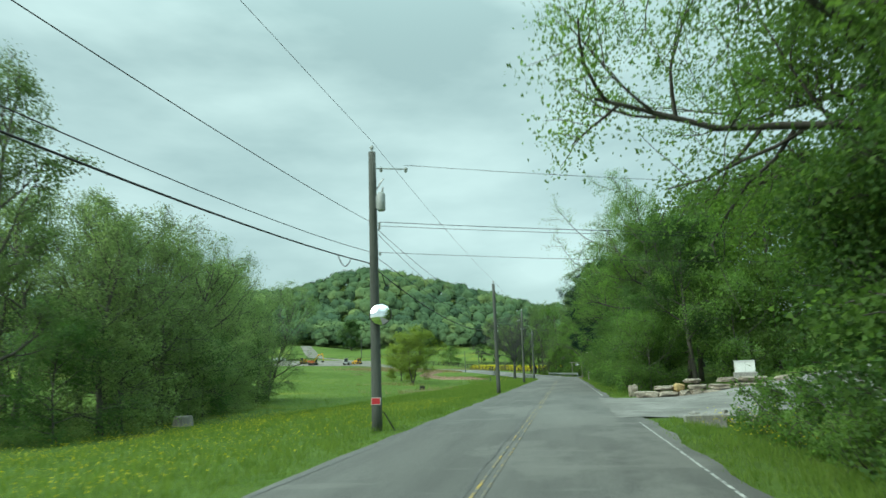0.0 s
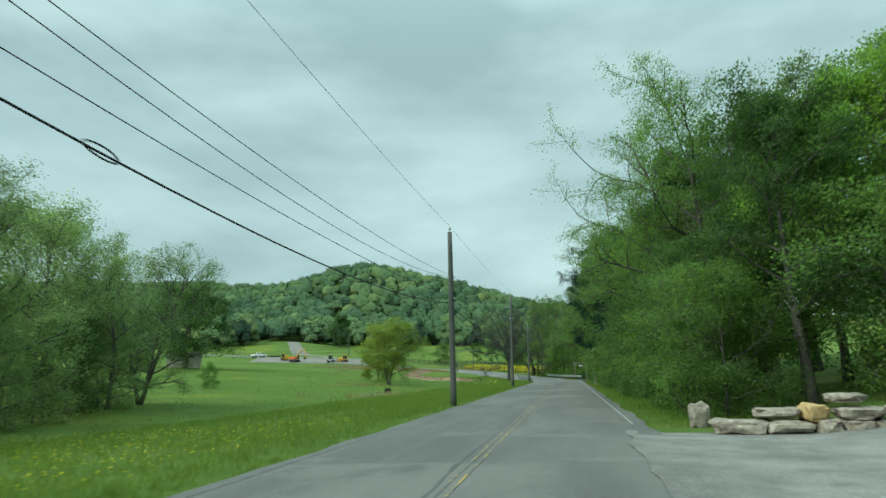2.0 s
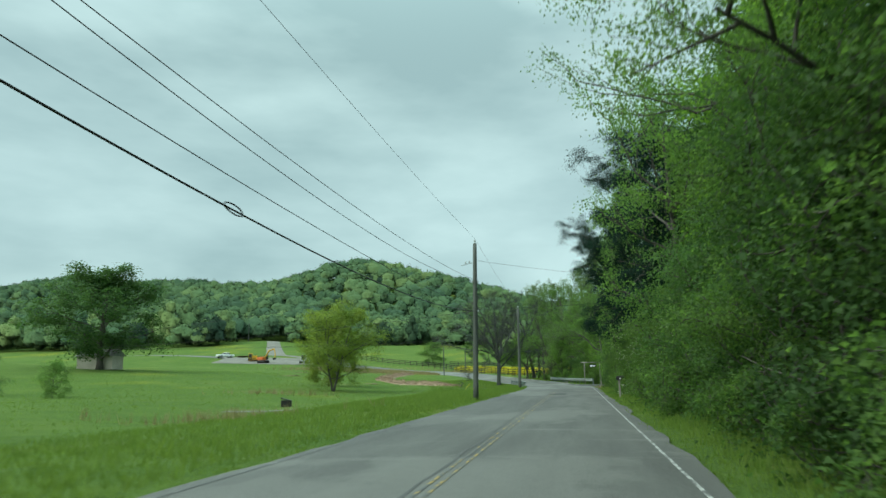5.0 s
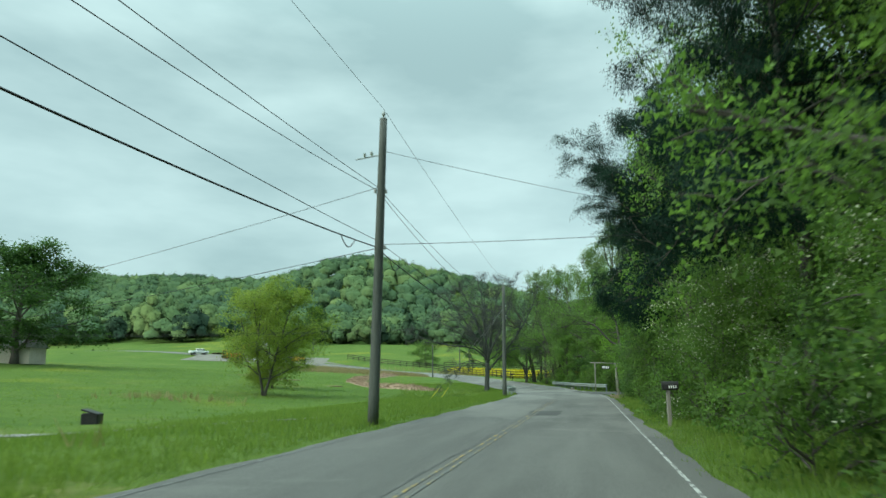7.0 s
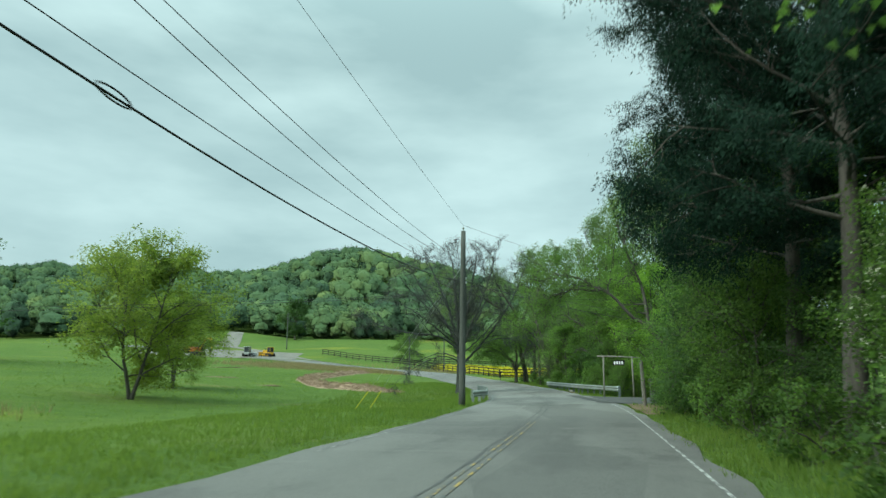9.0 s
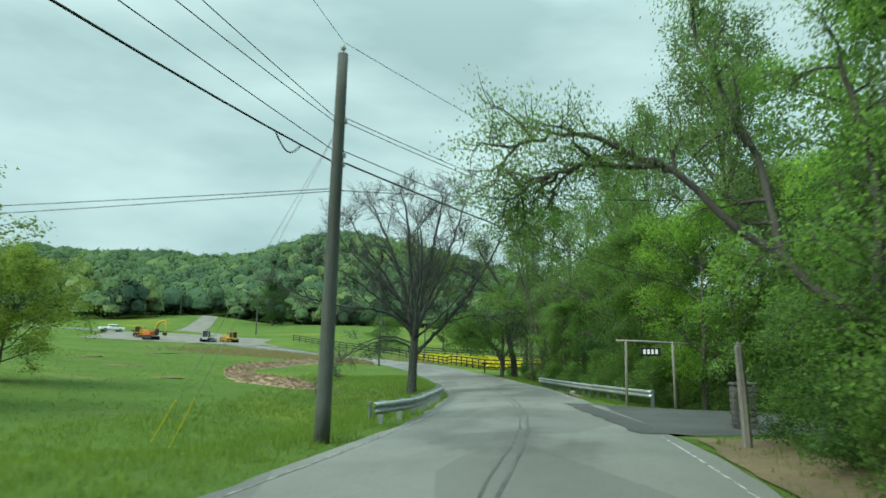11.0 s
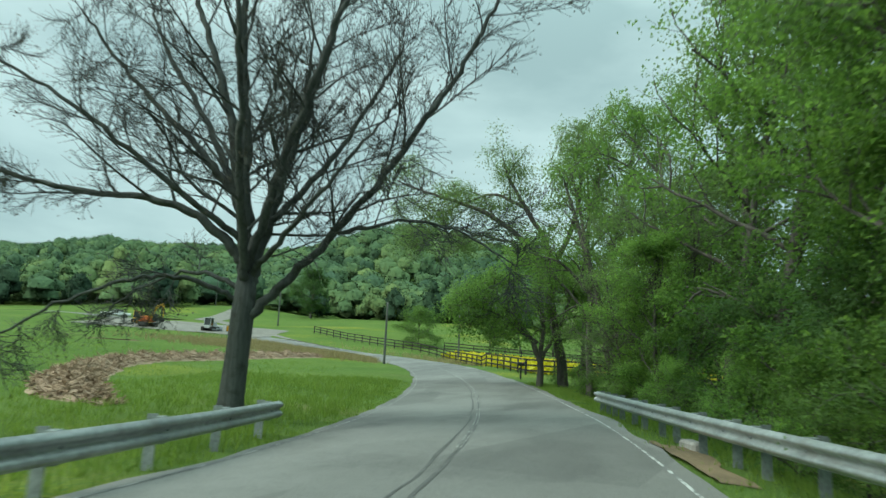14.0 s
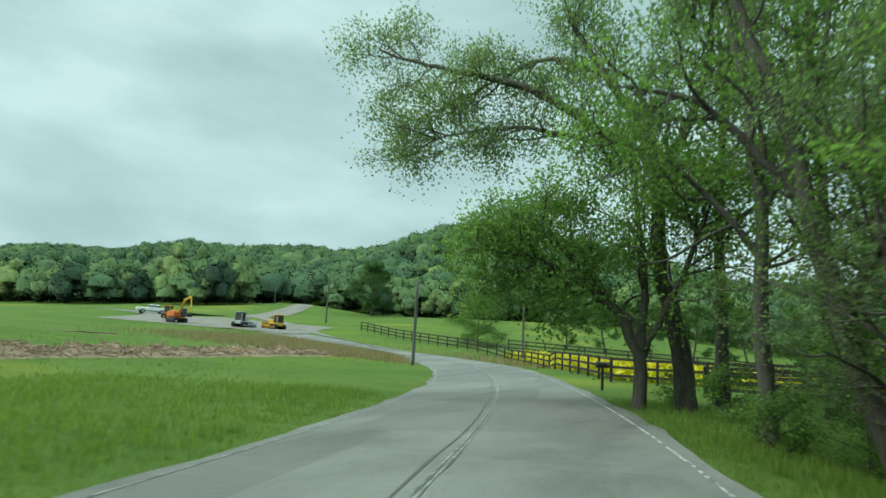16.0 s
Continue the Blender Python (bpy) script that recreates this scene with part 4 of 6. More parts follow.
for x, y, key, s in ((5.7, 119.4, "shrub", 0.75), (5.3, 116.6, "shrub_d", 0.6), (5.0, 113.6, "shrub", 0.55), (7.0, 118.6, "shrub_d", 1.25), (5.8, 121.6, "shrub_d", 0.7), (8.6, 123.0, "shrub", 1.1), (9.5, 119, "shrub_d", 1.3), (5.0, 138.5, "shrub", 0.9), (7.5, 138, "shrub", 1.2), (10, 138.5, "shrub_d", 1.3), (13, 139, "shrub_d", 1.4), (4.2, 142.5, "shrub", 1.0), (3.2, 147, "shrub_d", 1.0), (1.8, 152, "shrub_d", 1.0)):
    plant(key, x, y, R(0, 360), s, group="roadside shrubs")
plant("over", 9.0, 51.5, 10, 1.1, group="roadside trees")
plant("over", 8.2, 59, 30, 1.0, group="roadside trees")
# before the gravel drive
plant("over", 8.6, 13.4, 5, 1.2, group="roadside trees")
plant("bare", -9.45, 144.8, 14, 1.03, wide=1.14)
plant("maple", 8.4, 11.0, 20, 1.15, group="roadside trees")
plant("maple", 8.6, 15.0, 120, 1.0, group="roadside trees")
plant("fresh", 8.6, 4, 200, 1.0, group="roadside trees")
plant("maple_b", 9.6, 10.0, 70, 1.3, group="roadside trees")
plant("soft", 11.0, 13.0, 70, 1.05, group="roadside trees")
for x, y, s in ((7.9, 8.8, 1.7), (9.2, 12, 1.9), (11.2, 15.8, 1.9)):
    plant("shrub", x, y, R(0, 360), s, group="roadside shrubs")
for x, y in ((7.0, 8.6), (7.4, 10.6), (7.9, 12.6), (6.6, 5.2), (6.4, 1)):
    plant("shrub_d", x, y, R(0, 360), R(1.15, 1.35), group="roadside shrubs")
# past the drive, along the creek
for sy, off, key, s in [(136, 8.5, "fresh", 0.85), (139, 11, "tall", 1.0), (142, 7.6, "maple", 0.8), (144, 13, "tall", 0.95), (147, 9, "maple", 0.85), (150, 7.5, "airy", 0.8), (152, 12, "tall", 1.0), (155, 8.5, "airy", 0.85),
                        (158, 11, "tall", 0.9), (164, 9.5, "airy", 0.95), (170, 9.6, "tall", 0.8), (134, 15, "fresh", 1.0), (141, 17, "maple", 1.0), (149, 18, "maple", 1.05), (157, 16, "maple_b", 0.9), (166, 14, "maple", 0.9), (128, 19, "fresh", 1.1)]:
    x, y = beside(sy, off)
    plant(key, x, y, R(0, 360), s * (1.32 if key == "tall" else 1.2 if sy > 146 else 1.08), group="creekside trees")
for sy, off in ((137, 6.5), (141, 6.2), (145, 6.3), (149, 6.6), (153, 6.2), (158, 6.5), (163, 7.0)):
    x, y = beside(sy, off)
    plant("shrub", x, y, R(0, 360), R(0.5, 0.75), group="roadside shrubs")
for sy, off, key, s in [(160, 6.6, "twiggy", 0.55), (163, 12, "pale", 0.9), (167, 10, "pale", 0.85), (170, 13, "maple", 0.9), (159, 8.4, "twiggy", 0.8), (174, 17, "maple_b", 0.9), (156, 6.6, "maple", 0.6), (131, 14, "fresh", 1.0), (137, 13, "soft", 1.0)]:
    x, y = beside(sy, off)
    plant(key, x, y, R(0, 360), s, group="creekside trees")
plant("tall", -5.4, 175, 200, 1.05, group="creekside trees")
own_tree(15, (5.9, 116.3, ground_at(5.9, 116.3) - 0.1),
         [([(5.9, 116.3, 0.0), (5.4, 116.5, 2.0), (4.1, 117.0, 3.3), (2.8, 117.0, 4.6), (2.2, 117.0, 5.1), (0.7, 117.0, 5.8), (-0.1, 117.0, 5.6), (-0.6, 117.0, 5.1)], 0.1, 0.018, 0.45),
          ([(2.5, 117.0, 4.9), (1.2, 116.9, 5.1), (0.6, 116.9, 5.0), (-0.2, 116.8, 4.7)], 0.06, 0.015, 0.1),
          ([(4.2, 117.0, 3.2), (3.9, 117.4, 5.5), (3.0, 117.9, 8.1)], 0.1, 0.02, 0.2),
          ([(5.3, 116.6, 2.1), (5.7, 117.0, 4.4), (5.4, 117.3, 7.0)], 0.11, 0.03, 0.2)], 1.35, 9, M_LEAF, 18, 0.2, 0.042, "leaning creekside tree arching over the road", "creekside trees")
own_tree(25, (-7.2, 170.0, ground_at(-7.2, 170) - 0.1),
         [([(-7.2, 170, 0.2), (-7.2, 170, 2.4), (-8.5, 170, 4.2), (-10.6, 169.8, 6.2)], 0.24, 0.05, 0.5),
          ([(-7.2, 170, 2.2), (-7.1, 170.2, 4.5), (-7.5, 170.4, 7.8)], 0.17, 0.03, 0.35),
          ([(-7.4, 170, 3.0), (-9.4, 169.2, 4.6), (-11.2, 168.8, 5.0)], 0.12, 0.03, 0.3),
          ([(-7.2, 170.1, 2.0), (-5.9, 170.2, 4.6), (-5.2, 170.2, 6.8)], 0.13, 0.03, 0.35)], 2.6, 15, M_LEAF, 15, 0.34, 0.09, "dense green tree with a forked trunk by the mailbox", "creekside trees")
own_tree(26, (-6.1, 171.5, ground_at(-6.1, 171.5) - 0.1),
         [([(-6.1, 171.5, 0.1), (-6.3, 171.5, 2.7), (-7.0, 171.5, 5), (-6.8, 171.5, 8.6), (-8.8, 171.5, 11.6), (-10.0, 171.5, 14)], 0.36, 0.05, 0.5),
          ([(-7.6, 171.5, 8.6), (-10.7, 171.3, 10.9), (-12.9, 171.2, 11.8), (-14.7, 171.2, 12.3), (-17.2, 171, 13.4)], 0.19, 0.03, 0.25),
          ([(-8.6, 171.5, 11.3), (-10.8, 171.8, 12.6), (-13.2, 172, 11.6), (-16.5, 172, 10.6)], 0.12, 0.02, 0.2),
          ([(-8.4, 171.5, 8.9), (-11.4, 170.6, 9.6), (-14.2, 170.2, 9.2)], 0.1, 0.02, 0.2),
          ([(-6.8, 171.5, 7.5), (-5.4, 171.7, 11), (-5.2, 171.8, 14.5)], 0.2, 0.03, 0.3)], 2.8, 14, M_LEAF_PALE, 15, 0.34, 0.085, "tall spreading tree with long limbs over the road", "creekside trees")
own_tree(27, (-4.0, 166.0, ground_at(-4.0, 166) - 0.1),
         [([(-4.0, 166, 0), (-4.1, 166, 2.4), (-4.0, 166, 6.0), (-4.5, 166, 9.5), (-5.2, 166, 12)], 0.21, 0.04, 0.3),
          ([(-4.0, 166, 4), (-5.6, 165.8, 6.2), (-7.4, 165.6, 7)], 0.1, 0.02, 0.2),
          ([(-4.0, 166, 5), (-2.8, 166, 8), (-2.4, 166, 11)], 0.11, 0.02, 0.2)], 2.0, 9, M_LEAF, 7, 0.3, 0.08, "slim upright creekside tree with dark limbs", "creekside trees")
own_tree(28, (-2.1, 163.0, ground_at(-2.1, 163) - 0.1),
         [([(-2.1, 163, 0), (-3.0, 163, 2.6), (-3.5, 163, 5.6), (-4.2, 163, 7.8), (-5.0, 163, 10.5)], 0.24, 0.04, 0.35),
          ([(-3.4, 163, 4.6), (-4.8, 162.8, 6.4), (-6.2, 162.6, 6.8)], 0.11, 0.02, 0.2),
          ([(-2.9, 163, 2.4), (-1.8, 163, 5.5), (-1.2, 163.2, 9)], 0.13, 0.02, 0.3)], 2.0, 9, M_LEAF, 7, 0.3, 0.08, "dark-limbed creekside tree leaning to the road", "creekside trees")
# woods on the far side of the meadow's near end
for x, y, key, s in [(-19, 27, "soft", 0.85), (-20, 33, "soft", 0.85), (-25, 36, "twiggy", 0.95), (-22, 43, "soft", 0.8), (-26, 30, "soft", 1.0), (-28, 37, "pale", 1.05), (-25, 49, "soft", 0.9), (-30, 45, "fresh", 0.8), (-27, 22, "maple", 1.0),
                     (-33, 52, "soft", 0.9), (-36, 40, "maple_b", 1.0), (-26, 59, "twiggy", 0.86), (-24.6, 54, "soft", 0.75), (-30, 55, "soft", 1.0), (-27, 52, "soft", 0.9), (-20.5, 30, "twiggy", 0.75), (-21.5, 36, "twiggy", 0.85), (-24, 42, "soft", 0.9), (-31, 33, "twiggy", 0.95), (-33, 46, "maple", 0.9), (-38, 64, "maple", 0.7)]:
    plant(key, x, y, R(0, 360), s, group="woods beside the meadow")
for i_, (x, y) in enumerate(((-18.8, 24), (-18.6, 28), (-19.4, 34.5), (-20.4, 38), (-21.4, 42), (-22.4, 46), (-24, 50), (-26, 55), (-22, 21))):
    plant("shrub_p" if i_ % 3 else "shrub_d", x, y, R(0, 360), R(0.95, 1.3), group="woods beside the meadow")
plant("pale", -15.5, 17, 30, 0.95, group="woods beside the meadow")
# meadow
plant("gold", -27.3, 125.8, 0, 0.95, wide=1.12)
plant("gold", -32.5, 138, 80, 0.72, wide=1.15)
plant("fieldtree", -77.5, 149, 0, 1.2, wide=1.45)
plant("shrub_d", -57.5, 105, 0, 1.2)
plant("shrub", -45.6, 102.2, 0, 0.8)

# ---- the wooded hill: many crowns, each a lumpy dome with a ragged rim of sprays ----
ru = np.random.RandomState(8)


def dome(seed, sub):
    """A lumpy unit crown: the corners of its faces and their normals."""
    bm = bmesh.new()
    bmesh.ops.create_icosphere(bm, subdivisions=sub, radius=1)
    o = Vector((seed * 5.3, seed * 2.9, seed * 1.7))
    for q in bm.verts:
        p = q.co.normalized()
        q.co = p * (0.95 + 0.34 * noise.noise(p * 1.5 + o) + 0.2 * noise.noise(p * 3.6 + o) + 0.1 * noise.noise(p * 8 + o))
    bm.normal_update()
    tri = np.array([[tuple(q.co) for q in f.verts] for f in bm.faces])
    nor = np.array([[tuple(q.normal) for q in f.verts] for f in bm.faces])
    bm.free()
    return tri, nor


DOMES = [dome(k + 1, 1) for k in range(24)]


def canopy(name, places, mat, label):
    """Crowns of a far wood, each heaped up from leafy lobes: x, y, width, height, tint, whether it stands at the wood's edge."""
    tri, nor, tint = [], [], []
    lift = np.array((0, 0, 0.8))
    for x, y, wide, tall, hue, edge in places:
        base = np.array((x, y, ground_at(x, y)))
        lobes = 6 if edge else 2
        turn = ru.uniform(0, 6.283)
        for j in range(lobes):
            if edge:
                h = (0.27, 0.3, 0.5, 0.54, 0.62, 0.8)[j] * ru.uniform(0.92, 1.08)
                out = (0.28, 0.28, 0.26, 0.26, 0.12, 0.08)[j] * wide * ru.uniform(0.7, 1.2)
                size = np.array((0.36, 0.36, 0.26)) * (wide, wide, tall) * ru.uniform(0.8, 1.15) * (0.72 if j == 5 else 1)
            else:
                h, out = (0.55, 0.66)[j], (0.0, 0.26)[j] * wide
                size = np.array((0.5, 0.5, 0.46)) * (wide, wide, tall) * (1.0, 0.66)[j] * ru.uniform(0.9, 1.1)
            a = turn + j * 2.6
            at = base + np.array((math.cos(a) * out, math.sin(a) * out, h * tall))
            v, n = DOMES[ru.randint(24)]
            c0, s0 = math.cos(a * 3.1), math.sin(a * 3.1)
            m = np.array(((c0, -s0, 0), (s0, c0, 0), (0, 0, 1.0)))
            v, n = (v @ m.T) * size, (n @ m.T) / size
            n /= np.linalg.norm(n, axis=2, keepdims=True)
            tri.append((v * 0.84 + at).reshape(-1, 3))
            nor.append((n * 0.6 + lift).reshape(-1, 3))
            # leafy sprays all over the lobe, loose at its rim
            k = len(v)
            many = 170 if edge else 150
            pick = ru.randint(k, size=many)
            mixw = ru.dirichlet((1, 1, 1), many)[:, :, None]
            c, d = (v[pick] * mixw).sum(1), (n[pick] * mixw).sum(1)
            c = c * (0.78 + 0.36 * ru.rand(many, 1)) + ru.normal(0, 0.25, (many, 3)) + at
            u = np.cross(d, ru.normal(0, 1, d.shape))
            u /= np.linalg.norm(u, axis=1, keepdims=True) + 1e-9
            w = np.cross(u, d) + d * ru.uniform(-0.2, 1.0, (many, 1))
            r = ru.uniform(0.2, 0.55, (many, 1)) * (0.85 if edge else 1.15)
            f = np.stack([c - u * r, c + u * r, c + w * r * 1.4], 1)
            back = (np.cross(f[:, 1] - f[:, 0], f[:, 2] - f[:, 0]) * (d + lift * 0.6)).sum(1) < 0
            f[back] = f[back][:, ::-1]
            tri.append(f.reshape(-1, 3))
            nor.append(np.repeat(d * 0.5 + lift + ru.normal(0, 0.4, d.shape), 3, axis=0))
            tone = hue + ru.normal(0, 0.05)
            tint.append(np.full(k, np.clip(tone, 0, 1)))
            tint.append(np.clip(tone + ru.normal(0, 0.2, many), 0, 1))
    nor = np.concatenate(nor)
    me = quads_mesh(name, np.concatenate(tri), 3, mat, nor / np.linalg.norm(nor, axis=1, keepdims=True))
    me.attributes.new("tint", "FLOAT", "FACE").data.foreach_set("value", np.concatenate(tint).astype(np.float32))
    return solo(name, me, mat, label, "woods", kind="stuff")


def canopy_mat(name, stops):
    k = Mat(name, 0.9, 0, 0.1)
    at = k.n.new("ShaderNodeAttribute")
    at.attribute_name = "tint"
    c = k.ramp(at.outputs["Fac"], stops)
    fine = k.noise(1.1, 4)
    c = k.mix(0.4, c, k.mix(1.0, c, k.ramp(fine, [(0.3, (0.45, 0.5, 0.5)), (0.7, (1.4, 1.4, 1.2))]), "MULTIPLY"))
    k.color(c)
    return k.m


# greens shifted towards blue: the haze of distance is put into the colour
M_CANOPY = canopy_mat("distant_canopy", [(0.0, (0.043, 0.085, 0.05)), (0.35, (0.063, 0.114, 0.056)), (0.7, (0.086, 0.145, 0.062)), (1.0, (0.138, 0.196, 0.073))])
M_CANOPY_DARK = canopy_mat("dark_evergreen_canopy", [(0.0, (0.022, 0.046, 0.03)), (1.0, (0.04, 0.075, 0.04))])
FOOT = ([-700, -200, -135, -100, -40, 30, 300], [300, 280, 284, 306, 300, 246, 246])
places, dark = [], []
for x in np.arange(-640, 60, 8.6):
    for y in np.arange(250, 570, 8.6):
        px, py = x + ru.uniform(-3.6, 3.6), y + ru.uniform(-3.6, 3.6)
        foot = float(np.interp(px, *FOOT))
        crest = float(np.interp(px, [-700, -300, -220, -180, -150, 0, 300], [565, 545, 530, 512, 507, 487, 487]))
        if not foot < py < crest or (-134 < px < -112 and py < 316):
            continue
        edge = py < foot + 26
        tall = (ru.uniform(8, 18.5) if px < -125 else ru.uniform(8, 12.5)) if edge else ru.uniform(9.5, 13.5)
        hue = float(np.clip(0.42 + 0.55 * noise.noise((px * 0.022, py * 0.03, 2.0)) + ru.normal(0, 0.2) + (0.12 if edge else 0), 0, 1))
        if ru.rand() < (0.08 if edge else 0.03):
            dark.append((px, py, ru.uniform(5.5, 8), ru.uniform(9, 12), ru.rand(), edge))
        else:
            places.append((px, py, ru.uniform(8.5, 13) if edge else ru.uniform(9.5, 13.5), tall, hue, edge))
dark += [(-138, 284, 8.5, 12.5, 0.3, True), (-133, 283, 8.0, 13, 0.1, True), (-144, 287, 8, 11, 0.5, True), (-188, 279, 9, 13, 0.4, True)]
canopy("hill_woods", places, M_CANOPY, "dense spring woods covering the distant hill")
canopy("hill_cedars", dark, M_CANOPY_DARK, "dark evergreen cedars scattered through the hill woods")

# ---- utility poles and their wires ----
rp = np.random.RandomState(21)


def utility_pole(x, y, h, r=0.15, lean=(0.0, 0.0), label="weathered round timber utility pole", far=False):
    z = ground_at(x, y)
    ob = thing("utility_pole", (x, y, z), label, "pole", "poles along the road")
    k = np.linspace(-0.3, h, 9)
    part("pole", Geo().tube(np.column_stack([lean[0] * k / h, lean[1] * k / h, k]), r * (1 - 0.3 * np.clip(k, 0, h) / h), 12), M_POLE, ob, "", True)
    if not far:
        part("pin_insulator", Geo().tube([(lean[0], lean[1], h - 0.05), (lean[0], lean[1], h + 0.12)], 0.02, 6).tube([(lean[0], lean[1], h + 0.1), (lean[0], lean[1], h + 0.15), (lean[0], lean[1], h + 0.22)], [0.05, 0.065, 0.03], 8), M_GREYPAINT, ob, "grey porcelain insulator")
    return ob, z


def bracket(ob, a, b, r=0.018, name="bracket"):
    return part(name, Geo().tube([a, b], r, 6), M_GALV, ob)


def insulator(ob, c, s=0.05):
    c = np.array(c)
    return part("insulator", Geo().tube([c + (0, 0, -s * 1.4), c + (0, 0, -s * 0.5), c, c + (0, 0, s * 0.5), c + (0, 0, s * 1.4)], [s * 0.4, s, s * 0.55, s, s * 0.4], 8), M_GREYPAINT, ob)


p1, z1 = utility_pole(-4.21, 18.9, 8.25, 0.16, label="weathered timber utility pole with transformer and traffic mirror")
for q in ((0.25, 0.1, 7.72), (0.98, 0.25, 7.68)):
    insulator(p1, q, 0.06)
bracket(p1, (0.05, 0, 7.74), (1.05, 0.27, 7.7), 0.022, "cross_arm")
can = part("transformer", Geo().tube([(0.27, -0.05, 6.38), (0.27, -0.05, 6.42), (0.27, -0.05, 6.9), (0.27, -0.05, 6.95)], [0.1, 0.125, 0.125, 0.08], 14), M_GREYPAINT, p1, "grey pole-mounted transformer can", True)
part("bushing", Geo().tube([(0.3, -0.05, 6.93), (0.33, -0.05, 7.08), (0.36, -0.05, 7.1)], [0.035, 0.03, 0.015], 8), M_GREYPAINT, can)
part("hanger", Geo().box((0.16, -0.02, 6.66), (0.12, 0.08, 0.4)), M_GALV, can)
bracket(p1, (0.1, 0.0, 7.05), (0.34, 0.02, 7.4), 0.018, "fuse_cutout")
for zz in (6.0, 5.9, 5.1):
    insulator(p1, (0.18, 0.02, zz), 0.045)
mir = part("traffic_mirror", Geo(), M_MIRROR, p1, "round convex silver traffic mirror")
mg = Geo()
ring, rows = 22, 7
mv = [(0, 0, 0.09)]
for j in range(1, rows + 1):
    for i in range(ring):
        a, q = 6.28318 * i / ring, j / rows
        mv.append((0.31 * q * math.cos(a), 0.31 * q * math.sin(a), 0.09 * (1 - q * q)))
mf = [(0, 1 + i, 1 + (i + 1) % ring) for i in range(ring)] + [(1 + (j - 1) * ring + i, 1 + j * ring + i, 1 + j * ring + (i + 1) % ring, 1 + (j - 1) * ring + (i + 1) % ring) for j in range(1, rows) for i in range(ring)]
mt = np.array(Euler((radians(84), 0, radians(8))).to_matrix())
mg.add(np.array(mv) @ mt.T + np.array((0.22, -0.2, 3.28)), mf)
mir.data = mg.mesh("traffic_mirror", M_MIRROR, True)
ra = np.linspace(0, 6.28318, 25)
part("rim", Geo().tube(np.column_stack([0.315 * np.cos(ra), 0.315 * np.sin(ra), 0 * ra]) @ mt.T + np.array((0.22, -0.2, 3.28)), 0.014, 6, False), M_BLACK, mir, "dark mirror rim")
part("back_shell", Geo().tube(np.array([(0, 0, -0.012), (0, 0, -0.05)]) @ mt.T + np.array((0.22, -0.2, 3.28)), [0.3, 0.1], 18), M_GREYPAINT, mir)
part("mounting_arm", Geo().tube([(0.02, 0, 3.28), (0.22, -0.17, 3.28)], 0.02, 6), M_GALV, mir)
tag = part("tag", Geo().box((0.02, -0.165, 0.84), (0.24, 0.012, 0.17), 0.1), M_REDTAG, p1, "red reflective tag with a white border")
part("border", Geo().box((0.02, -0.162, 0.84), (0.27, 0.008, 0.2), 0.1), M_WHITEBOX, tag)
part("guy_stub", Geo().tube([(0.25, -0.2, 0.55), (0.38, -0.12, 0.3), (0.55, 0.0, -0.05)], 0.02, 6), M_WIRE, p1, "dark loose ground cable")

p2, z2 = utility_pole(-3.66, 49.03, 7.92, 0.15)
for zz in (5.78, 4.8, 4.45):
    insulator(p2, (0.16, 0, zz), 0.04)
p3, z3 = utility_pole(-4.05, 86.3, 9.05, 0.16, (0.2, 0.0), "tall timber utility pole with a side arm")
bracket(p3, (0.1, 0, 7.9), (-0.62, -0.15, 7.75), 0.022, "cross_arm")
for q in ((-0.15, -0.05, 7.95), (-0.35, -0.1, 7.9), (0.3, 0, 6.75), (0.28, 0, 5.05), (0.0, -0.1, 6.75)):
    insulator(p3, q, 0.05)
p4, z4 = utility_pole(-4.2, 118, 8.2, 0.16, (0.1, 0.0))
for zz in (6.65, 5.9, 5.7):
    insulator(p4, (0.22, 0, zz), 0.045)
p5, z5 = utility_pole(-27.1, 194, 6.2, 0.13, far=True)
p6, z6 = utility_pole(-75.5, 250.8, 9.4, 0.16, far=True)
p7, z7 = utility_pole(-25.6, 214, 5.9, 0.14, far=True)
p8, z8 = utility_pole(-127.8, 299, 7.5, 0.16, far=True)


def wire(name, a, b, sag, r, label, n=22):
    a, b = np.array(a, float), np.array(b, float)
    t = np.linspace(0, 1, n)[:, None]
    p = a + (b - a) * t
    p[:, 2] -= (4 * sag * t * (1 - t))[:, 0]
    ob = solo(name, Geo().tube(p, r, 5, False), M_WIRE, label, "wire", "overhead wires", smooth=True)
    return p


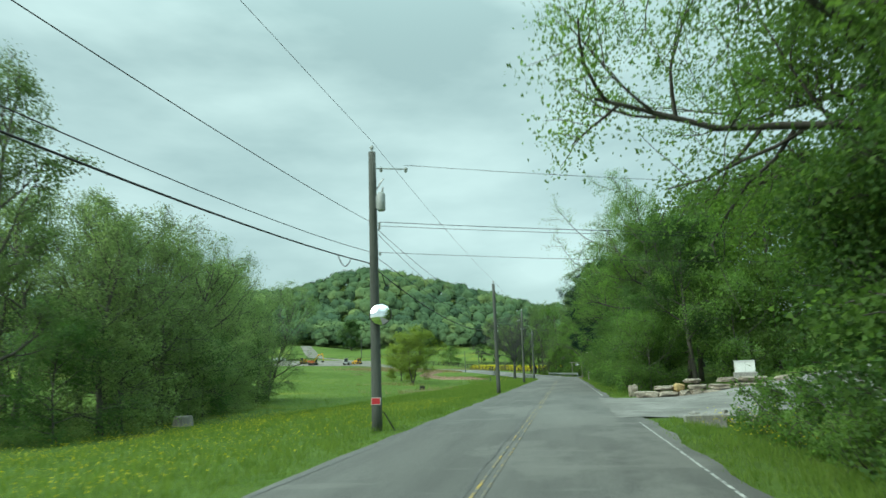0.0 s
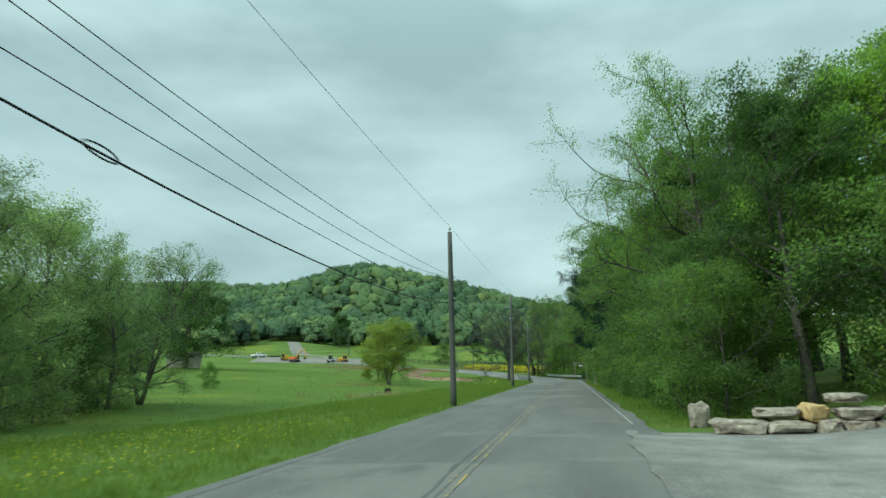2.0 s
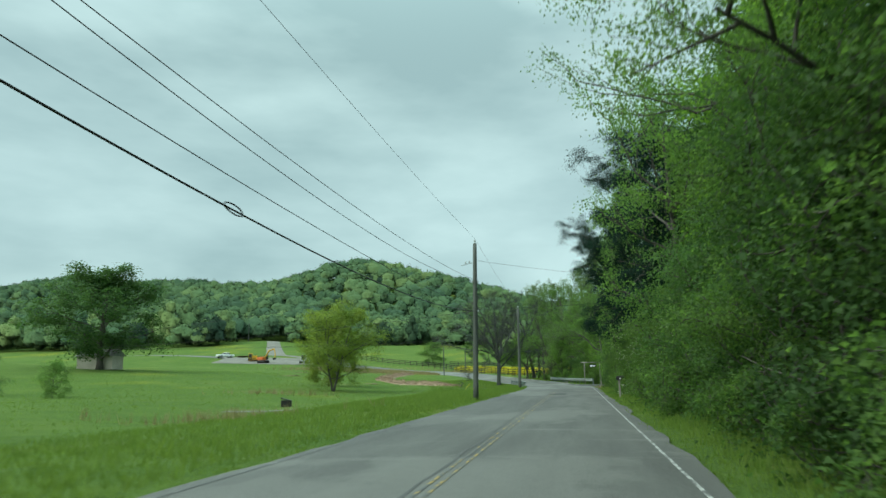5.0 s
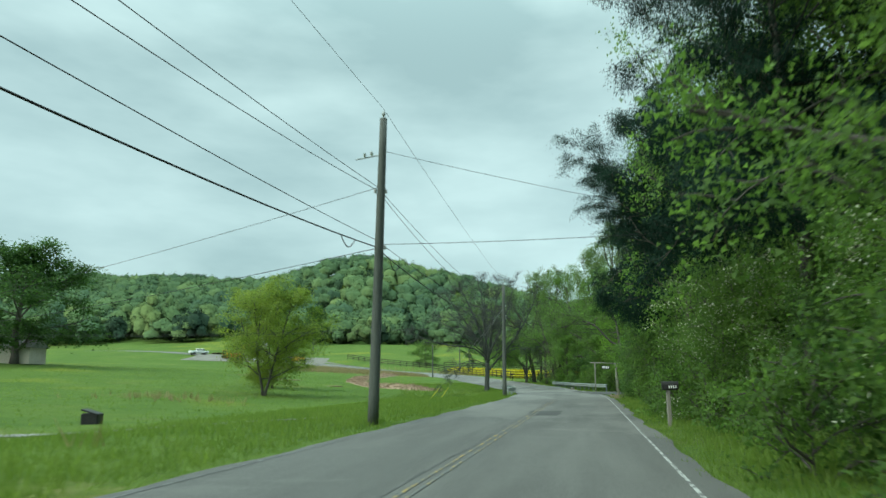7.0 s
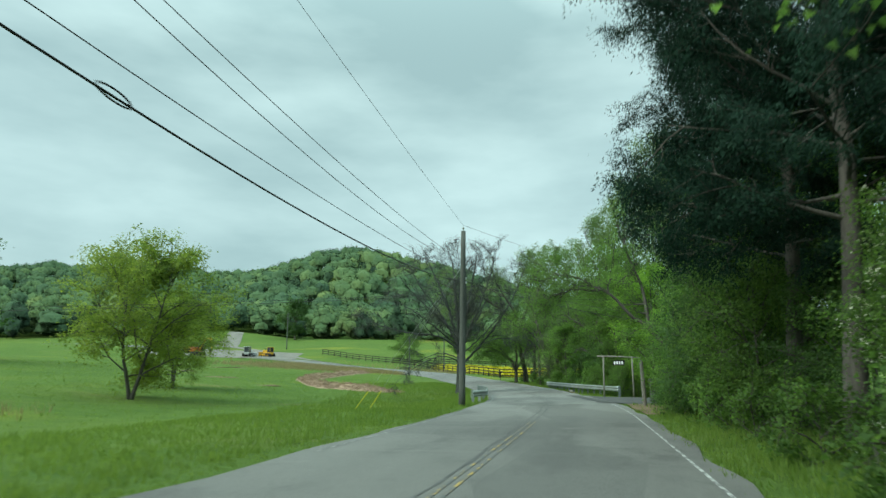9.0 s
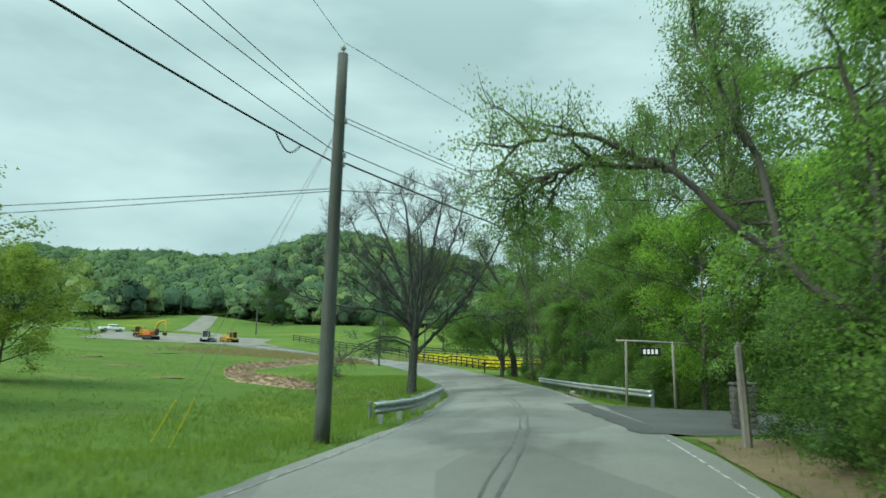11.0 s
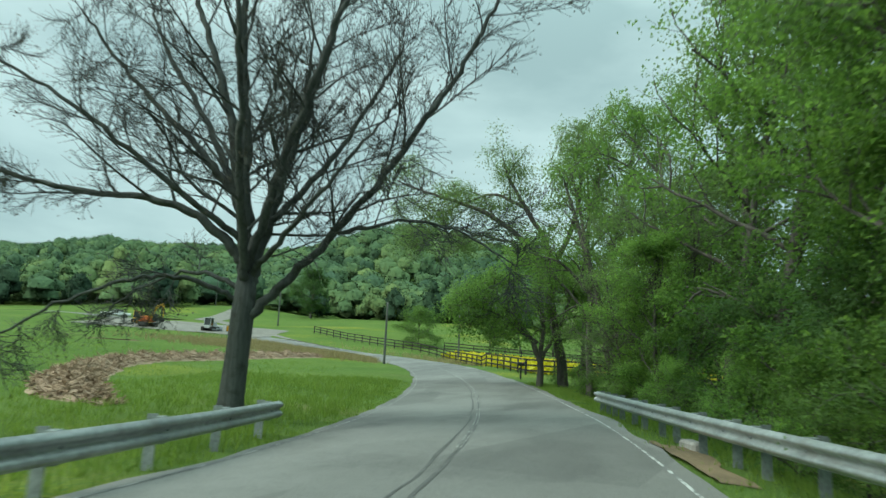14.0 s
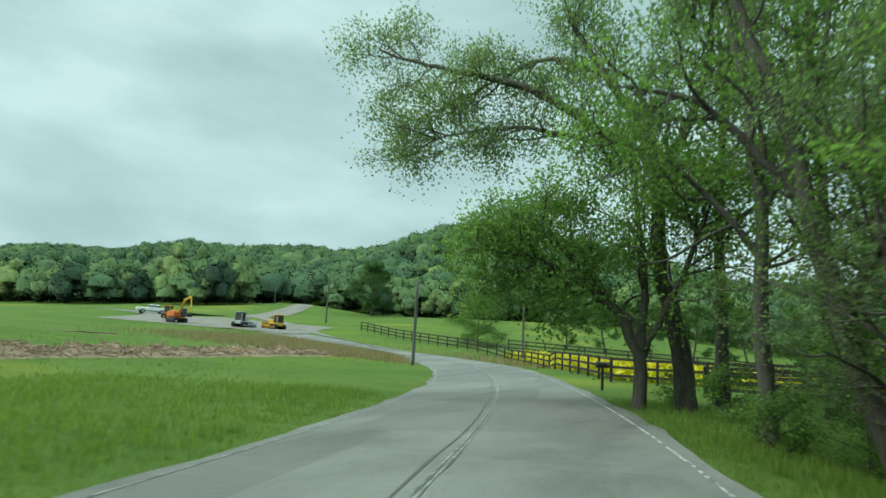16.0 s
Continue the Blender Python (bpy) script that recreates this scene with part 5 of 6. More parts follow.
STA = [(-4.6, -14.0, 8.6, 6.2, 5.3, 4.95), (-4.21, 18.9, 8.57, 6.08, 5.14, 4.8), (-3.66, 49.03, 8.15, 5.9, 4.92, 4.57), (-3.88, 86.3, 9.36, 6.88, 5.24, 5.04), (-4.1, 118, 8.45, 6.75, 6.0, 5.75)]
for a, b in zip(STA, STA[1:]):
    wire("power_line", (a[0], a[1], a[2]), (b[0], b[1], b[2]), 0.2, 0.006, "thin bare overhead power line")
    wire("service_line", (a[0] - 0.16, a[1], a[3]), (b[0] - 0.16, b[1], b[3]), 0.48, 0.0085, "black overhead service wire")
    if a[1] > 0:
        wire("service_line", (a[0] - 0.14, a[1], a[3] - 0.12), (b[0] - 0.14, b[1], b[3] - 0.12), 0.85, 0.0085, "black overhead service wire")
    wire("service_line", (a[0] - 0.16, a[1], a[4]), (b[0] - 0.16, b[1], b[4]), 0.8 if a[1] < 0 else 0.4, 0.009, "black overhead service wire")
    tp = wire("telephone_cable", (a[0] - 0.18, a[1], a[5]), (b[0] - 0.18, b[1], b[5]), 0.72, 0.018, "thick black lashed telephone cable")
    # a hanging loop of slack near each pole
    for k, dirn in ((1, 1), (-2, -1)):
        c = tp[k]
        d = unit(tp[k + 1] - tp[k]) if k > 0 else unit(tp[k] - tp[k - 1])
        u = np.linspace(0, 1, 9)
        lp = c + d * dirn * (u * 1.1)[:, None] + np.array((0, 0, -1)) * (0.26 * np.sin(u * math.pi))[:, None]
        solo("cable_loop", Geo().tube(lp, 0.014, 5, False), M_WIRE, "slack loop of black telephone cable", "wire", "overhead wires")
    ca = np.linspace(0, 6.28318, 20)
    c = tp[5] + np.array((0, 0, 0.0))
    d = unit(tp[6] - tp[5])
    solo("cable_coil", Geo().tube(c + d * (0.36 * np.cos(ca))[:, None] + np.array((0, 0, 0.08)) * np.sin(ca)[:, None] + np.array((0.05, 0, 0)) * np.sin(ca * 0.5)[:, None], 0.014, 5, False), M_WIRE, "stretched coil of spare black cable", "wire", "overhead wires")
# side spans
F1 = (30, 35.3)
for z0, zf, dx, r in ((7.72, 9.0, 0.98, 0.008), (6.02, 7.1, 0.2, 0.011), (5.9, 7.0, 0.2, 0.008), (5.1, 5.9, 0.15, 0.007)):
    wire("crossing_wire", (-4.21 + dx, 18.95, z0), (F1[0], F1[1], zf), 0.5, r, "wire crossing over the road to the woods")
for z0, b, r in ((5.1, (18, 90, 6.6), 0.009), (8.0, (16, 105, 8.2), 0.008), (6.85, (-45, 106, 6.0), 0.009), (5.0, (-45, 107.5, 4.9), 0.011)):
    wire("crossing_wire", (-3.95, 86.3, z0), b, 0.35, r, "wire branching from the pole across the meadow")
for z0, b, r in ((5.75, (9.5, 147.5, 5.9), 0.021), (6.0, (9.5, 147.5, 6.5), 0.011), (6.75, (9.5, 147.5, 8.0), 0.009), (6.65, (9.5, 147.5, 7.8), 0.009), (8.45, (9.5, 147.5, 9.3), 0.007), (5.1, (-50, 118.8, 5.2), 0.009), (5.15, (-50, 116, 5.2), 0.009), (5.1, (18, 119.6, 5.3), 0.009)):
    wire("crossing_wire", (-4.1, 118.05, z0), b, 0.5 if b[0] > 0 else 0.3, r, "cable crossing over the road from the pole")
utility_pole(9.5, 147.5, 9.2, 0.15)
for b in ((-10.2, 122.0), (-11.2, 122.6)):
    zz = ground_at(*b)
    solo("guy_wire", Geo().tube([(-4.2, 118.05, 6.4), (b[0], b[1], zz)], 0.006, 5), M_GALV, "steel guy wire staying the pole", "wire", "overhead wires")
    e = np.array((b[0], b[1], zz))
    d = unit(np.array((-4.2, 118.05, 6.4)) - e)
    solo("guy_guard", Geo().tube([e, e + d * 1.9], 0.022, 6), M_YELLOWGUARD, "yellow plastic guard on a guy wire", "guy guard", "guy guards")

# ---- guard rails ----


def w_beam(line, zs, face):
    """A W-shaped steel beam along a line; face: +1 turns its front to the right."""
    prof = [(0.0, 0.0), (0.045, 0.025), (0.08, 0.055), (0.08, 0.085), (0.045, 0.115), (0.008, 0.14), (0.008, 0.17), (0.045, 0.195), (0.08, 0.225), (0.08, 0.255), (0.045, 0.285), (0.0, 0.312)]
    d = np.gradient(line, axis=0)
    d /= np.linalg.norm(d, axis=1, keepdims=True)
    right = np.stack([d[:, 1], -d[:, 0]], 1) * face
    g = Geo()
    n, k = len(line), len(prof)
    v = []
    for skin in (0.0, -0.006):
        for i in range(n):
            for px, pz in prof:
                q = line[i] + right[i] * (px + skin)
                v.append((q[0], q[1], zs[i] - 0.312 + pz))
    m = n * k
    f = [(i * k + j, (i + 1) * k + j, (i + 1) * k + j + 1, i * k + j + 1) for i in range(n - 1) for j in range(k - 1)]
    f += [(m + a, m + b, m + c, m + d2) for a, d2, c, b in f]
    for i in range(n - 1):
        for j in (0, k - 1):
            f.append((i * k + j, (i + 1) * k + j, m + (i + 1) * k + j, m + i * k + j))
    for i in (0, n - 1):
        f += [(i * k + j, i * k + j + 1, m + i * k + j + 1, m + i * k + j) for j in range(k - 1)]
    return g.add(v, f)


def guard_rail(pts, tops, face, post_at, label, setback=0.0):
    ln = smooth_line(pts, 0.5)
    ys = ln[:, 1]
    zs = np.interp(ys, [p[1] for p in pts], tops)
    ob = thing("guard_rail", (pts[0][0], pts[0][1], ground_at(*pts[0])), label, "guard rail", "guard rails")
    o = np.array((pts[0][0], pts[0][1], ground_at(*pts[0])))
    beam = part("beam", w_beam(ln - o[:2], zs - o[2], face), M_GALV, ob, "galvanized W-shaped steel beam", True)
    for yy in post_at:
        i = int(np.argmin(np.abs(ys - yy)))
        d = unit(ln[min(i + 1, len(ln) - 1)] - ln[max(i - 1, 0)])
        rt2 = np.array((d[1], -d[0])) * face
        turn = math.atan2(d[1], d[0])
        c = ln[i] - rt2 * 0.2
        zg = ground_at(*c) - 0.4
        top = zs[i] + 0.03
        post = part("post", Geo().box((c[0] - o[0], c[1] - o[1], (zg + top) / 2 - o[2]), (0.012, 0.15, top - zg), turn).box((c[0] - o[0] + d[0] * 0.05, c[1] - o[1] + d[1] * 0.05, (zg + top) / 2 - o[2]), (0.1, 0.01, top - zg), turn), M_POST, ob, "steel channel post")
        b = ln[i] - rt2 * 0.07
        part("blockout", Geo().box((b[0] - o[0], b[1] - o[1], zs[i] - 0.16 - o[2]), (0.13, 0.12, 0.34), turn, 0.012), M_POST, post)
        bo = ln[i] + rt2 * 0.012
        part("bolt", Geo().rock((bo[0] - o[0], bo[1] - o[1], zs[i] - 0.156 - o[2]), (0.022, 0.022, 0.022), 1, 0, 1, 0.0), M_POST, beam)
    return ob, ln, zs


lp = [(-4.38, 121.8), (-4.2, 125), (-4.62, 128.5), (-5.27, 133), (-5.87, 137), (-6.67, 140.6), (-7.42, 143.5)]
rail_l, lln, lzs = guard_rail(lp, [0.56, 0.55, 0.54, 0.54, 0.54, 0.55, 0.56], 1, np.arange(122.6, 143.4, 1.85), "galvanized roadside guard rail with a flared end shoe")
o = np.array((lp[0][0], lp[0][1], ground_at(*lp[0])))
dd = unit(lln[0] - lln[2])
shoe = Geo().box((lln[0][0] + dd[0] * 0.2 - o[0], lln[0][1] + dd[1] * 0.2 - o[1], lzs[0] - 0.165 - o[2]), (0.5, 0.03, 0.4), math.atan2(dd[1], dd[0]) + 0.25, 0.01)
part("end_shoe", shoe, M_GALV, rail_l, "flattened steel end shoe")
rp_ = [(3.45, 134.0), (2.2, 138), (0.75, 142.6), (-0.85, 148), (-2.6, 154.4)]
rail_r, rln, rzs = guard_rail(rp_, [0.66, 0.68, 0.72, 0.78, 0.85], -1, [134.6, 138.3, 139.5, 141.2, 142.4, 143.6, 145, 146.2, 147.4, 148.6, 149.8, 151, 152.2, 153.2, 154.1], "long galvanized guard rail beside the creek")
# broken concrete culvert lip under the rail
cx, cy = beside(144.5, 4.15)
solo("culvert_lip", Geo().box((cx, cy, ground_at(cx, cy) + 0.04), (0.28, 0.8, 0.22), radians(17), 0.05), M_CONCRETE, "worn concrete culvert lip at the road edge", "culvert")
patch("dirt_patch", [beside(140.5, 3.5), beside(140.8, 4.0), beside(145, 4.2), beside(145, 3.4)], M_DIRT, "bare brown dirt beside the culvert", 0.012, 8, "ground")

# ---- hanging sign, gate post, stone pillar, mailbox ----
zs_ = ground_at(3.5, 135)
sg = thing("hanging_sign", (2.5, 135.0, zs_), "dark number board hung from a rustic pole frame", "sign")
for x, lean in ((0.0, 0.03), (1.95, -0.02)):
    part("post", Geo().tube([(x, 0, -0.3), (x + lean * 0.5, 0, 1.3), (x + lean, 0, 2.68 - zs_)], [0.062, 0.055, 0.05], 9), M_WOODSILVER, sg, "silvered round wooden post", True)
part("crossbeam", Geo().tube([(-0.38, 0, 2.7 - zs_), (0.8, 0.01, 2.67 - zs_), (2.5, 0, 2.58 - zs_)], [0.05, 0.048, 0.04], 9), M_WOODSILVER, sg, "silvered round crossbeam", True)
board = part("board", Geo().box((1.04, -0.01, 2.24 - zs_), (0.8, 0.035, 0.34), 0, 0.01), M_BLACK, sg, "dark rectangular board")
for k in range(4):
    part("bar", Geo().box((0.78 + k * 0.165, -0.034, 2.24 - zs_), (0.1, 0.008, 0.2), 0, 0.002), M_WHITEBOX, board, "plain white bar")
for x in (0.72, 1.36):
    part("chain", Geo().tube([(x, 0, 2.4 - zs_), (x, 0, 2.65 - zs_)], 0.008, 5), M_BLACK, sg)

gz = ground_at(4.0, 119.8)
gp = thing("gate_post", (3.98, 119.8, gz), "silvered split wooden post leaning beside a driveway", "post")
part("shaft", Geo().tube([(0.03, 0, -0.3), (0.0, 0, 0.8), (-0.04, 0, 1.98), (-0.05, 0, 2.1)], [0.1, 0.095, 0.08, 0.03], 7), M_WOODSILVER, gp)
pz = ground_at(4.95, 124.6)
pl = thing("stone_pillar", (4.95, 124.6, pz), "squat grey rough stone gate pillar", "pillar")
prs = np.random.RandomState(3)
part("core", Geo().box((0, 0, 0.5), (0.54, 0.54, 1.2), 0, 0.03), M_DARKSTONE, pl)
for j in range(7):
    n_ = prs.randint(2, 4)
    for face in range(4):
        for i in range(n_):
            a_ = (i + 0.5) / n_ * 0.5 - 0.25 + prs.uniform(-0.02, 0.02)
            q = [(a_, -0.25), (0.25, a_), (a_, 0.25), (-0.25, a_)][face]
            part("stone", Geo().rock((q[0], q[1], 0.07 + 0.155 * j + prs.uniform(-0.015, 0.015)), (0.3 / n_ + 0.03, 0.05, 0.086) if face % 2 == 0 else (0.05, 0.3 / n_ + 0.03, 0.086), j * 16 + face * 4 + i, 0, 1, 0.25, 1), M_DARKSTONE, pl)
part("cap", Geo().box((0, 0, 1.15), (0.6, 0.58, 0.09), 0.05, 0.025), M_DARKSTONE, pl, "flat capstone")

mz = ground_at(3.95, 86.9)
mb = thing("roadside_mailbox", (3.95, 86.9, mz), "dark grey box on a pale wooden post under leaves", "mailbox")
part("post", Geo().box((0, 0, 0.3), (0.1, 0.1, 1.26), 0.1, 0.012), M_WOODSILVER, mb, "pale square wooden post")
bd = part("box", Geo().box((0.06, 0, 1.01), (0.42, 0.2, 0.16), 0.0, 0.03).tube([(-0.15, 0, 1.07), (0.27, 0, 1.07)], 0.099, 14), M_BLACK, mb, "dark metal box with a rounded lid")
for k in range(4):
    part("bar", Geo().box((0.03 + 0.055 * k, -0.103, 1.02), (0.03, 0.006, 0.07)), M_WHITEBOX, bd, "plain white bar")
mz = ground_at(-10.4, 180)
mb = thing("roadside_mailbox", (-10.4, 180, mz), "black mailbox on a black post beside the road", "mailbox", turn=0.5)
part("post", Geo().box((0, 0, 0.35), (0.1, 0.1, 1.3), 0, 0.01), M_BLACK, mb)
bd = part("box", Geo().box((0, 0, 1.02), (0.56, 0.26, 0.16), 0, 0.02).tube([(-0.28, 0, 1.08), (0.28, 0, 1.08)], 0.13, 14), M_BLACK, mb)
part("flag", Geo().box((0.1, -0.14, 1.16), (0.03, 0.01, 0.12)), M_REDTAG, bd, "small red flag")

# ---- stones of the drive ----
rs_ = np.random.RandomState(13)
wall = thing("rock_wall", (4.4, 34.6, ground_at(4.6, 34.6)), "dry-laid wall of large split limestone boulders", "stone wall")
course = [[(0.45, 0.9, 0.2, 0), (1.35, 0.75, 0.17, 0), (2.1, 0.4, 0.22, 0), (2.6, 0.4, 0.2, 0), (3.4, 0.8, 0.22, 0), (4.5, 0.9, 0.2, 0), (5.6, 0.9, 0.22, 0), (6.8, 0.9, 0.24, 0), (7.9, 0.8, 0.24, 0), (8.9, 0.8, 0.22, 0)],
          [(1.2, 0.75, 0.13, 0), (1.9, 0.42, 0.24, 1), (2.7, 0.65, 0.17, 0), (3.7, 0.8, 0.14, 0), (4.8, 0.9, 0.17, 0), (6.1, 0.9, 0.2, 0), (7.3, 0.9, 0.2, 0), (8.6, 0.9, 0.18, 0)],
          [(2.5, 0.6, 0.12, 0), (4.1, 0.7, 0.13, 0), (5.2, 1.0, 0.15, 0), (6.8, 1.0, 0.16, 0), (8.2, 0.9, 0.16, 0)]]
for j, row in enumerate(course):
    for i, (x, ln_, hh, ochre) in enumerate(row):
        part("stone", Geo().rock((x + 0.2, 0.14 * j - 0.12 * x * 0.9 + rs_.uniform(-0.06, 0.06), 0.15 + 0.29 * j), (ln_ * 0.74, 0.55, hh * 0.95), 10 * j + i + 1, rs_.uniform(-0.15, 0.1) - 0.1, 3, 0.2, 1), M_OCHRE if ochre else M_STONE, wall, "ochre boulder" if ochre else "")
for x, y, s, k in ((4.5, 36.3, (0.3, 0.22, 0.42), 91), (4.95, 36.0, (0.24, 0.2, 0.16), 92), (5.4, 35.6, (0.2, 0.15, 0.12), 93), (5.9, 35.9, (0.18, 0.16, 0.1), 94)):
    solo("boulder", Geo().rock((0, 0, s[2] * 0.6), s, k, 0.3, 3), M_STONE, "grey upright boulder beside the drive", "boulder", "boulders", at=(x, y, ground_at(x, y)))
rip = thing("rock_pile", (5.3, 20.6, ground_at(5.3, 20.6)), "heap of broken grey rocks in the ditch", "rocks")
for k in range(26):
    part("rock", Geo().rock((rs_.normal(0, 0.5), rs_.normal(0, 0.35), 0.08 + abs(rs_.normal(0, 0.12))), tuple(rs_.uniform(0.09, 0.2, 3)), 120 + k, rs_.uniform(0, 3), 1, 0.3, 1), M_CONCRETE, rip)
solo("culvert_headwall", Geo().box((0, 0, 0.05), (1.1, 0.22, 0.5), 0.12, 0.03), M_CONCRETE, "weathered concrete culvert headwall in the grass", "culvert", at=(4.75, 19.5, ground_at(4.75, 19.5)))
bz = ground_at(9.55, 34.6)
ub = thing("utility_box", (9.6, 34.6, bz), "white metal utility cabinet above the rock wall", "utility box", turn=-0.08)
part("pad", Geo().box((0, 0, 0.24), (1.0, 0.66, 0.72), 0, 0.03), M_CONCRETE, ub, "concrete pad")
cab = part("cabinet", Geo().box((0, 0, 0.6 + 0.26), (0.86, 0.5, 0.52), 0, 0.015), M_WHITEBOX, ub)
part("lid", Geo().box((0, 0, 1.135), (0.91, 0.56, 0.035), 0, 0.01), M_WHITEBOX, cab)
part("door_seam", Geo().box((0, -0.252, 0.86), (0.012, 0.006, 0.46)), M_GREYPAINT, cab)
solo("tree_stump", Geo().tube([(0, 0, -0.2), (0, 0, 0.1), (0.02, 0, 0.45), (0.02, 0, 0.5)], [0.62, 0.5, 0.44, 0.4], 14), M_WOODSILVER, "broad grey cut tree stump in the grass", "stump", at=(-17.7, 31.4, ground_at(-17.7, 31.4)))
wz = ground_at(-18.6, 93.1)
wl_ = thing("well_box", (-18.6, 93.1, wz), "small black box with a slanted lid in the meadow", "box")
part("body", Geo().box((0, 0, 0.2), (0.7, 0.6, 0.5), 0.3, 0.04), M_BLACK, wl_)
part("lid", Geo().box((0, 0, 0.5), (0.74, 0.66, 0.06), 0.3, 0.015, (0.0, 0.3, 0)), M_BLACK, wl_)

# ---- board fence, blossom and paddock trees ----


def board_fence(pts, label, rails=3, h=1.3):
    ln = smooth_line(pts, 2.4)
    a0 = (ln[0][0], ln[0][1], ground_at(*ln[0]))
    ob = thing("board_fence", a0, label, "fence", "paddock fences")
    zz = [ground_at(*p) for p in ln]
    for i, p in enumerate(ln):
        q = np.array((p[0], p[1], zz[i])) - a0
        part("post", Geo().box((q[0], q[1], q[2] + h / 2 - 0.15), (0.13, 0.13, h + 0.3), 0.3), M_FENCE, ob)
    for i in range(len(ln) - 1):
        d = ln[i + 1] - ln[i]
        L = np.linalg.norm(d)
        sl = math.atan2(zz[i + 1] - zz[i], L)
        for k in range(rails):
            c = (ln[i] + ln[i + 1]) / 2
            part("rail", Geo().box((c[0] - a0[0], c[1] - a0[1], (zz[i] + zz[i + 1]) / 2 - a0[2] + h * (0.28 + 0.66 * k / (rails - 1))), (L + 0.05, 0.04, 0.14), math.atan2(d[1], d[0]), 0, (0, -sl, 0)), M_FENCE, ob)
    return ob


board_fence([(-61, 240), (-44.5, 229), (-31, 219), (-23, 208.5), (-17.4, 198.2), (-12.8, 189.5), (-11.4, 186.8)], "black three-board paddock fence following the road")
board_fence([(-11.4, 186.8), (-8, 186.4), (-4, 186.2), (0, 186)], "black three-board paddock fence turning into the field")
board_fence([(-6.3, 180.5), (-2, 178.5), (3, 177)], "black board fence behind the creekside trees", 4, 1.25)
board_fence([(-32, 227.5), (-24, 226.5), (-12, 226), (2, 224)], "black board fence at the back of the paddock")
fr = np.random.RandomState(31)
fx, fy = fr.uniform(-29, 4, 26000), fr.uniform(188, 224, 26000)
okf = (fy > np.interp(fx, [-31, -23, -17.4, -12.8, -11, 4], [220, 209.5, 199.5, 190.5, 188, 188]))
pts = np.column_stack([fx[okf], fy[okf], land(fx[okf], fy[okf]) + fr.uniform(0.15, 0.55, okf.sum())])
solo("blossom_field", quads_mesh("blossom_field", leaves(fr, pts, 1, 0.05, 0.4, 0, 1.5, 0.5), 3, M_GOLDFLOWER), M_GOLDFLOWER, "field of bright yellow blossom behind the fence", "flowers", kind="stuff")
for x, y, s in ((-27.5, 237, 0.5), (-22.5, 237, 0.55), (-17.5, 238, 0.52), (-12, 238, 0.55), (-6, 238, 0.55), (0, 237, 0.6)):
    plant("maple_b", x, y, R(0, 360), s, wide=1.35, label="low dark rounded paddock tree", group="paddock trees")
plant("shrub", -37.5, 231, 0, 1.45, wide=1.4, label="broad round green bush by the paddock fence")
plant("fieldtree", -94, 296, 0, 0.95, wide=0.95, label="round green bushy tree below the hill woods")

# ---- machines in the yard ----


def crawler(x, y, turn, paint, label, cab_h=1.1, blade=True):
    z = ground_at(x, y) + 0.07
    ob = thing("bulldozer", (x, y, z), label, "bulldozer", "machines", turn=turn)
    for s in (-1, 1):
        a = np.linspace(0, 6.28318, 25)[:-1]
        loop = np.column_stack([np.sign(np.cos(a)) * 0.95 + 0.36 * np.cos(a), 0 * a + s * 0.78, 0.4 + 0.36 * np.sin(a)])
        v = np.concatenate([loop + (0, -0.22, 0), loop + (0, 0.22, 0)])
        n = len(loop)
        tr = part("track", Geo().add(v, [(i, (i + 1) % n, n + (i + 1) % n, n + i) for i in range(n)] + [tuple(range(n))[::-1], tuple(range(n, 2 * n))]), M_RUBBER, ob, "black crawler track")
        for k in range(4):
            part("roller", Geo().tube([(-0.8 + 0.53 * k, s * 0.76, 0.26), (-0.8 + 0.53 * k, s * 1.02, 0.26)], 0.13, 10), paint, tr)
    part("hood", Geo().box((0.55, 0, 1.15), (1.5, 0.85, 0.75), 0, 0.08), paint, ob)
    part("chassis", Geo().box((0, 0, 0.7), (2.3, 1.1, 0.5), 0, 0.05), paint, ob)
    cb = part("cab", Geo().box((-0.6, 0, 1.5), (0.95, 1.15, cab_h), 0, 0.06), M_GLASSDARK, ob, "dark glazed cab")
    part("roof", Geo().box((-0.6, 0, 1.55 + cab_h / 2), (1.2, 1.35, 0.1), 0, 0.03), paint, cb)
    for sx in (-0.48, 0.48):
        for sy in (-0.58, 0.58):
            part("pillar", Geo().box((-0.6 + sx, sy, 1.5), (0.07, 0.07, cab_h + 0.05)), paint, cb)
    part("exhaust", Geo().tube([(0.75, 0.2, 1.5), (0.75, 0.2, 2.05)], 0.05, 8), M_BLACK, ob)
    if blade:
        g = Geo()
        c = np.linspace(-0.7, 0.6, 7)
        v = [(1.75 - 0.18 * math.cos(k * 1.6), sgn * 1.35, 0.62 + 0.52 * k / 0.7) for sgn in (-1, 1) for k in c] + [(1.83 - 0.18 * math.cos(k * 1.6), sgn * 1.35, 0.62 + 0.52 * k / 0.7) for sgn in (-1, 1) for k in c]
        f = [(i, i + 1, 7 + i + 1, 7 + i) for i in range(6)] + [(14 + i, 21 + i, 21 + i + 1, 14 + i + 1) for i in range(6)] + [(0, 7, 21, 14), (6, 20, 27, 13)]
        part("blade", g.add(v, f), paint, ob, "curved earth blade")
        for s in (-1, 1):
            part("push_arm", Geo().box((0.85, s * 1.1, 0.5), (1.8, 0.12, 0.2), 0, 0.02), paint, ob)
    return ob


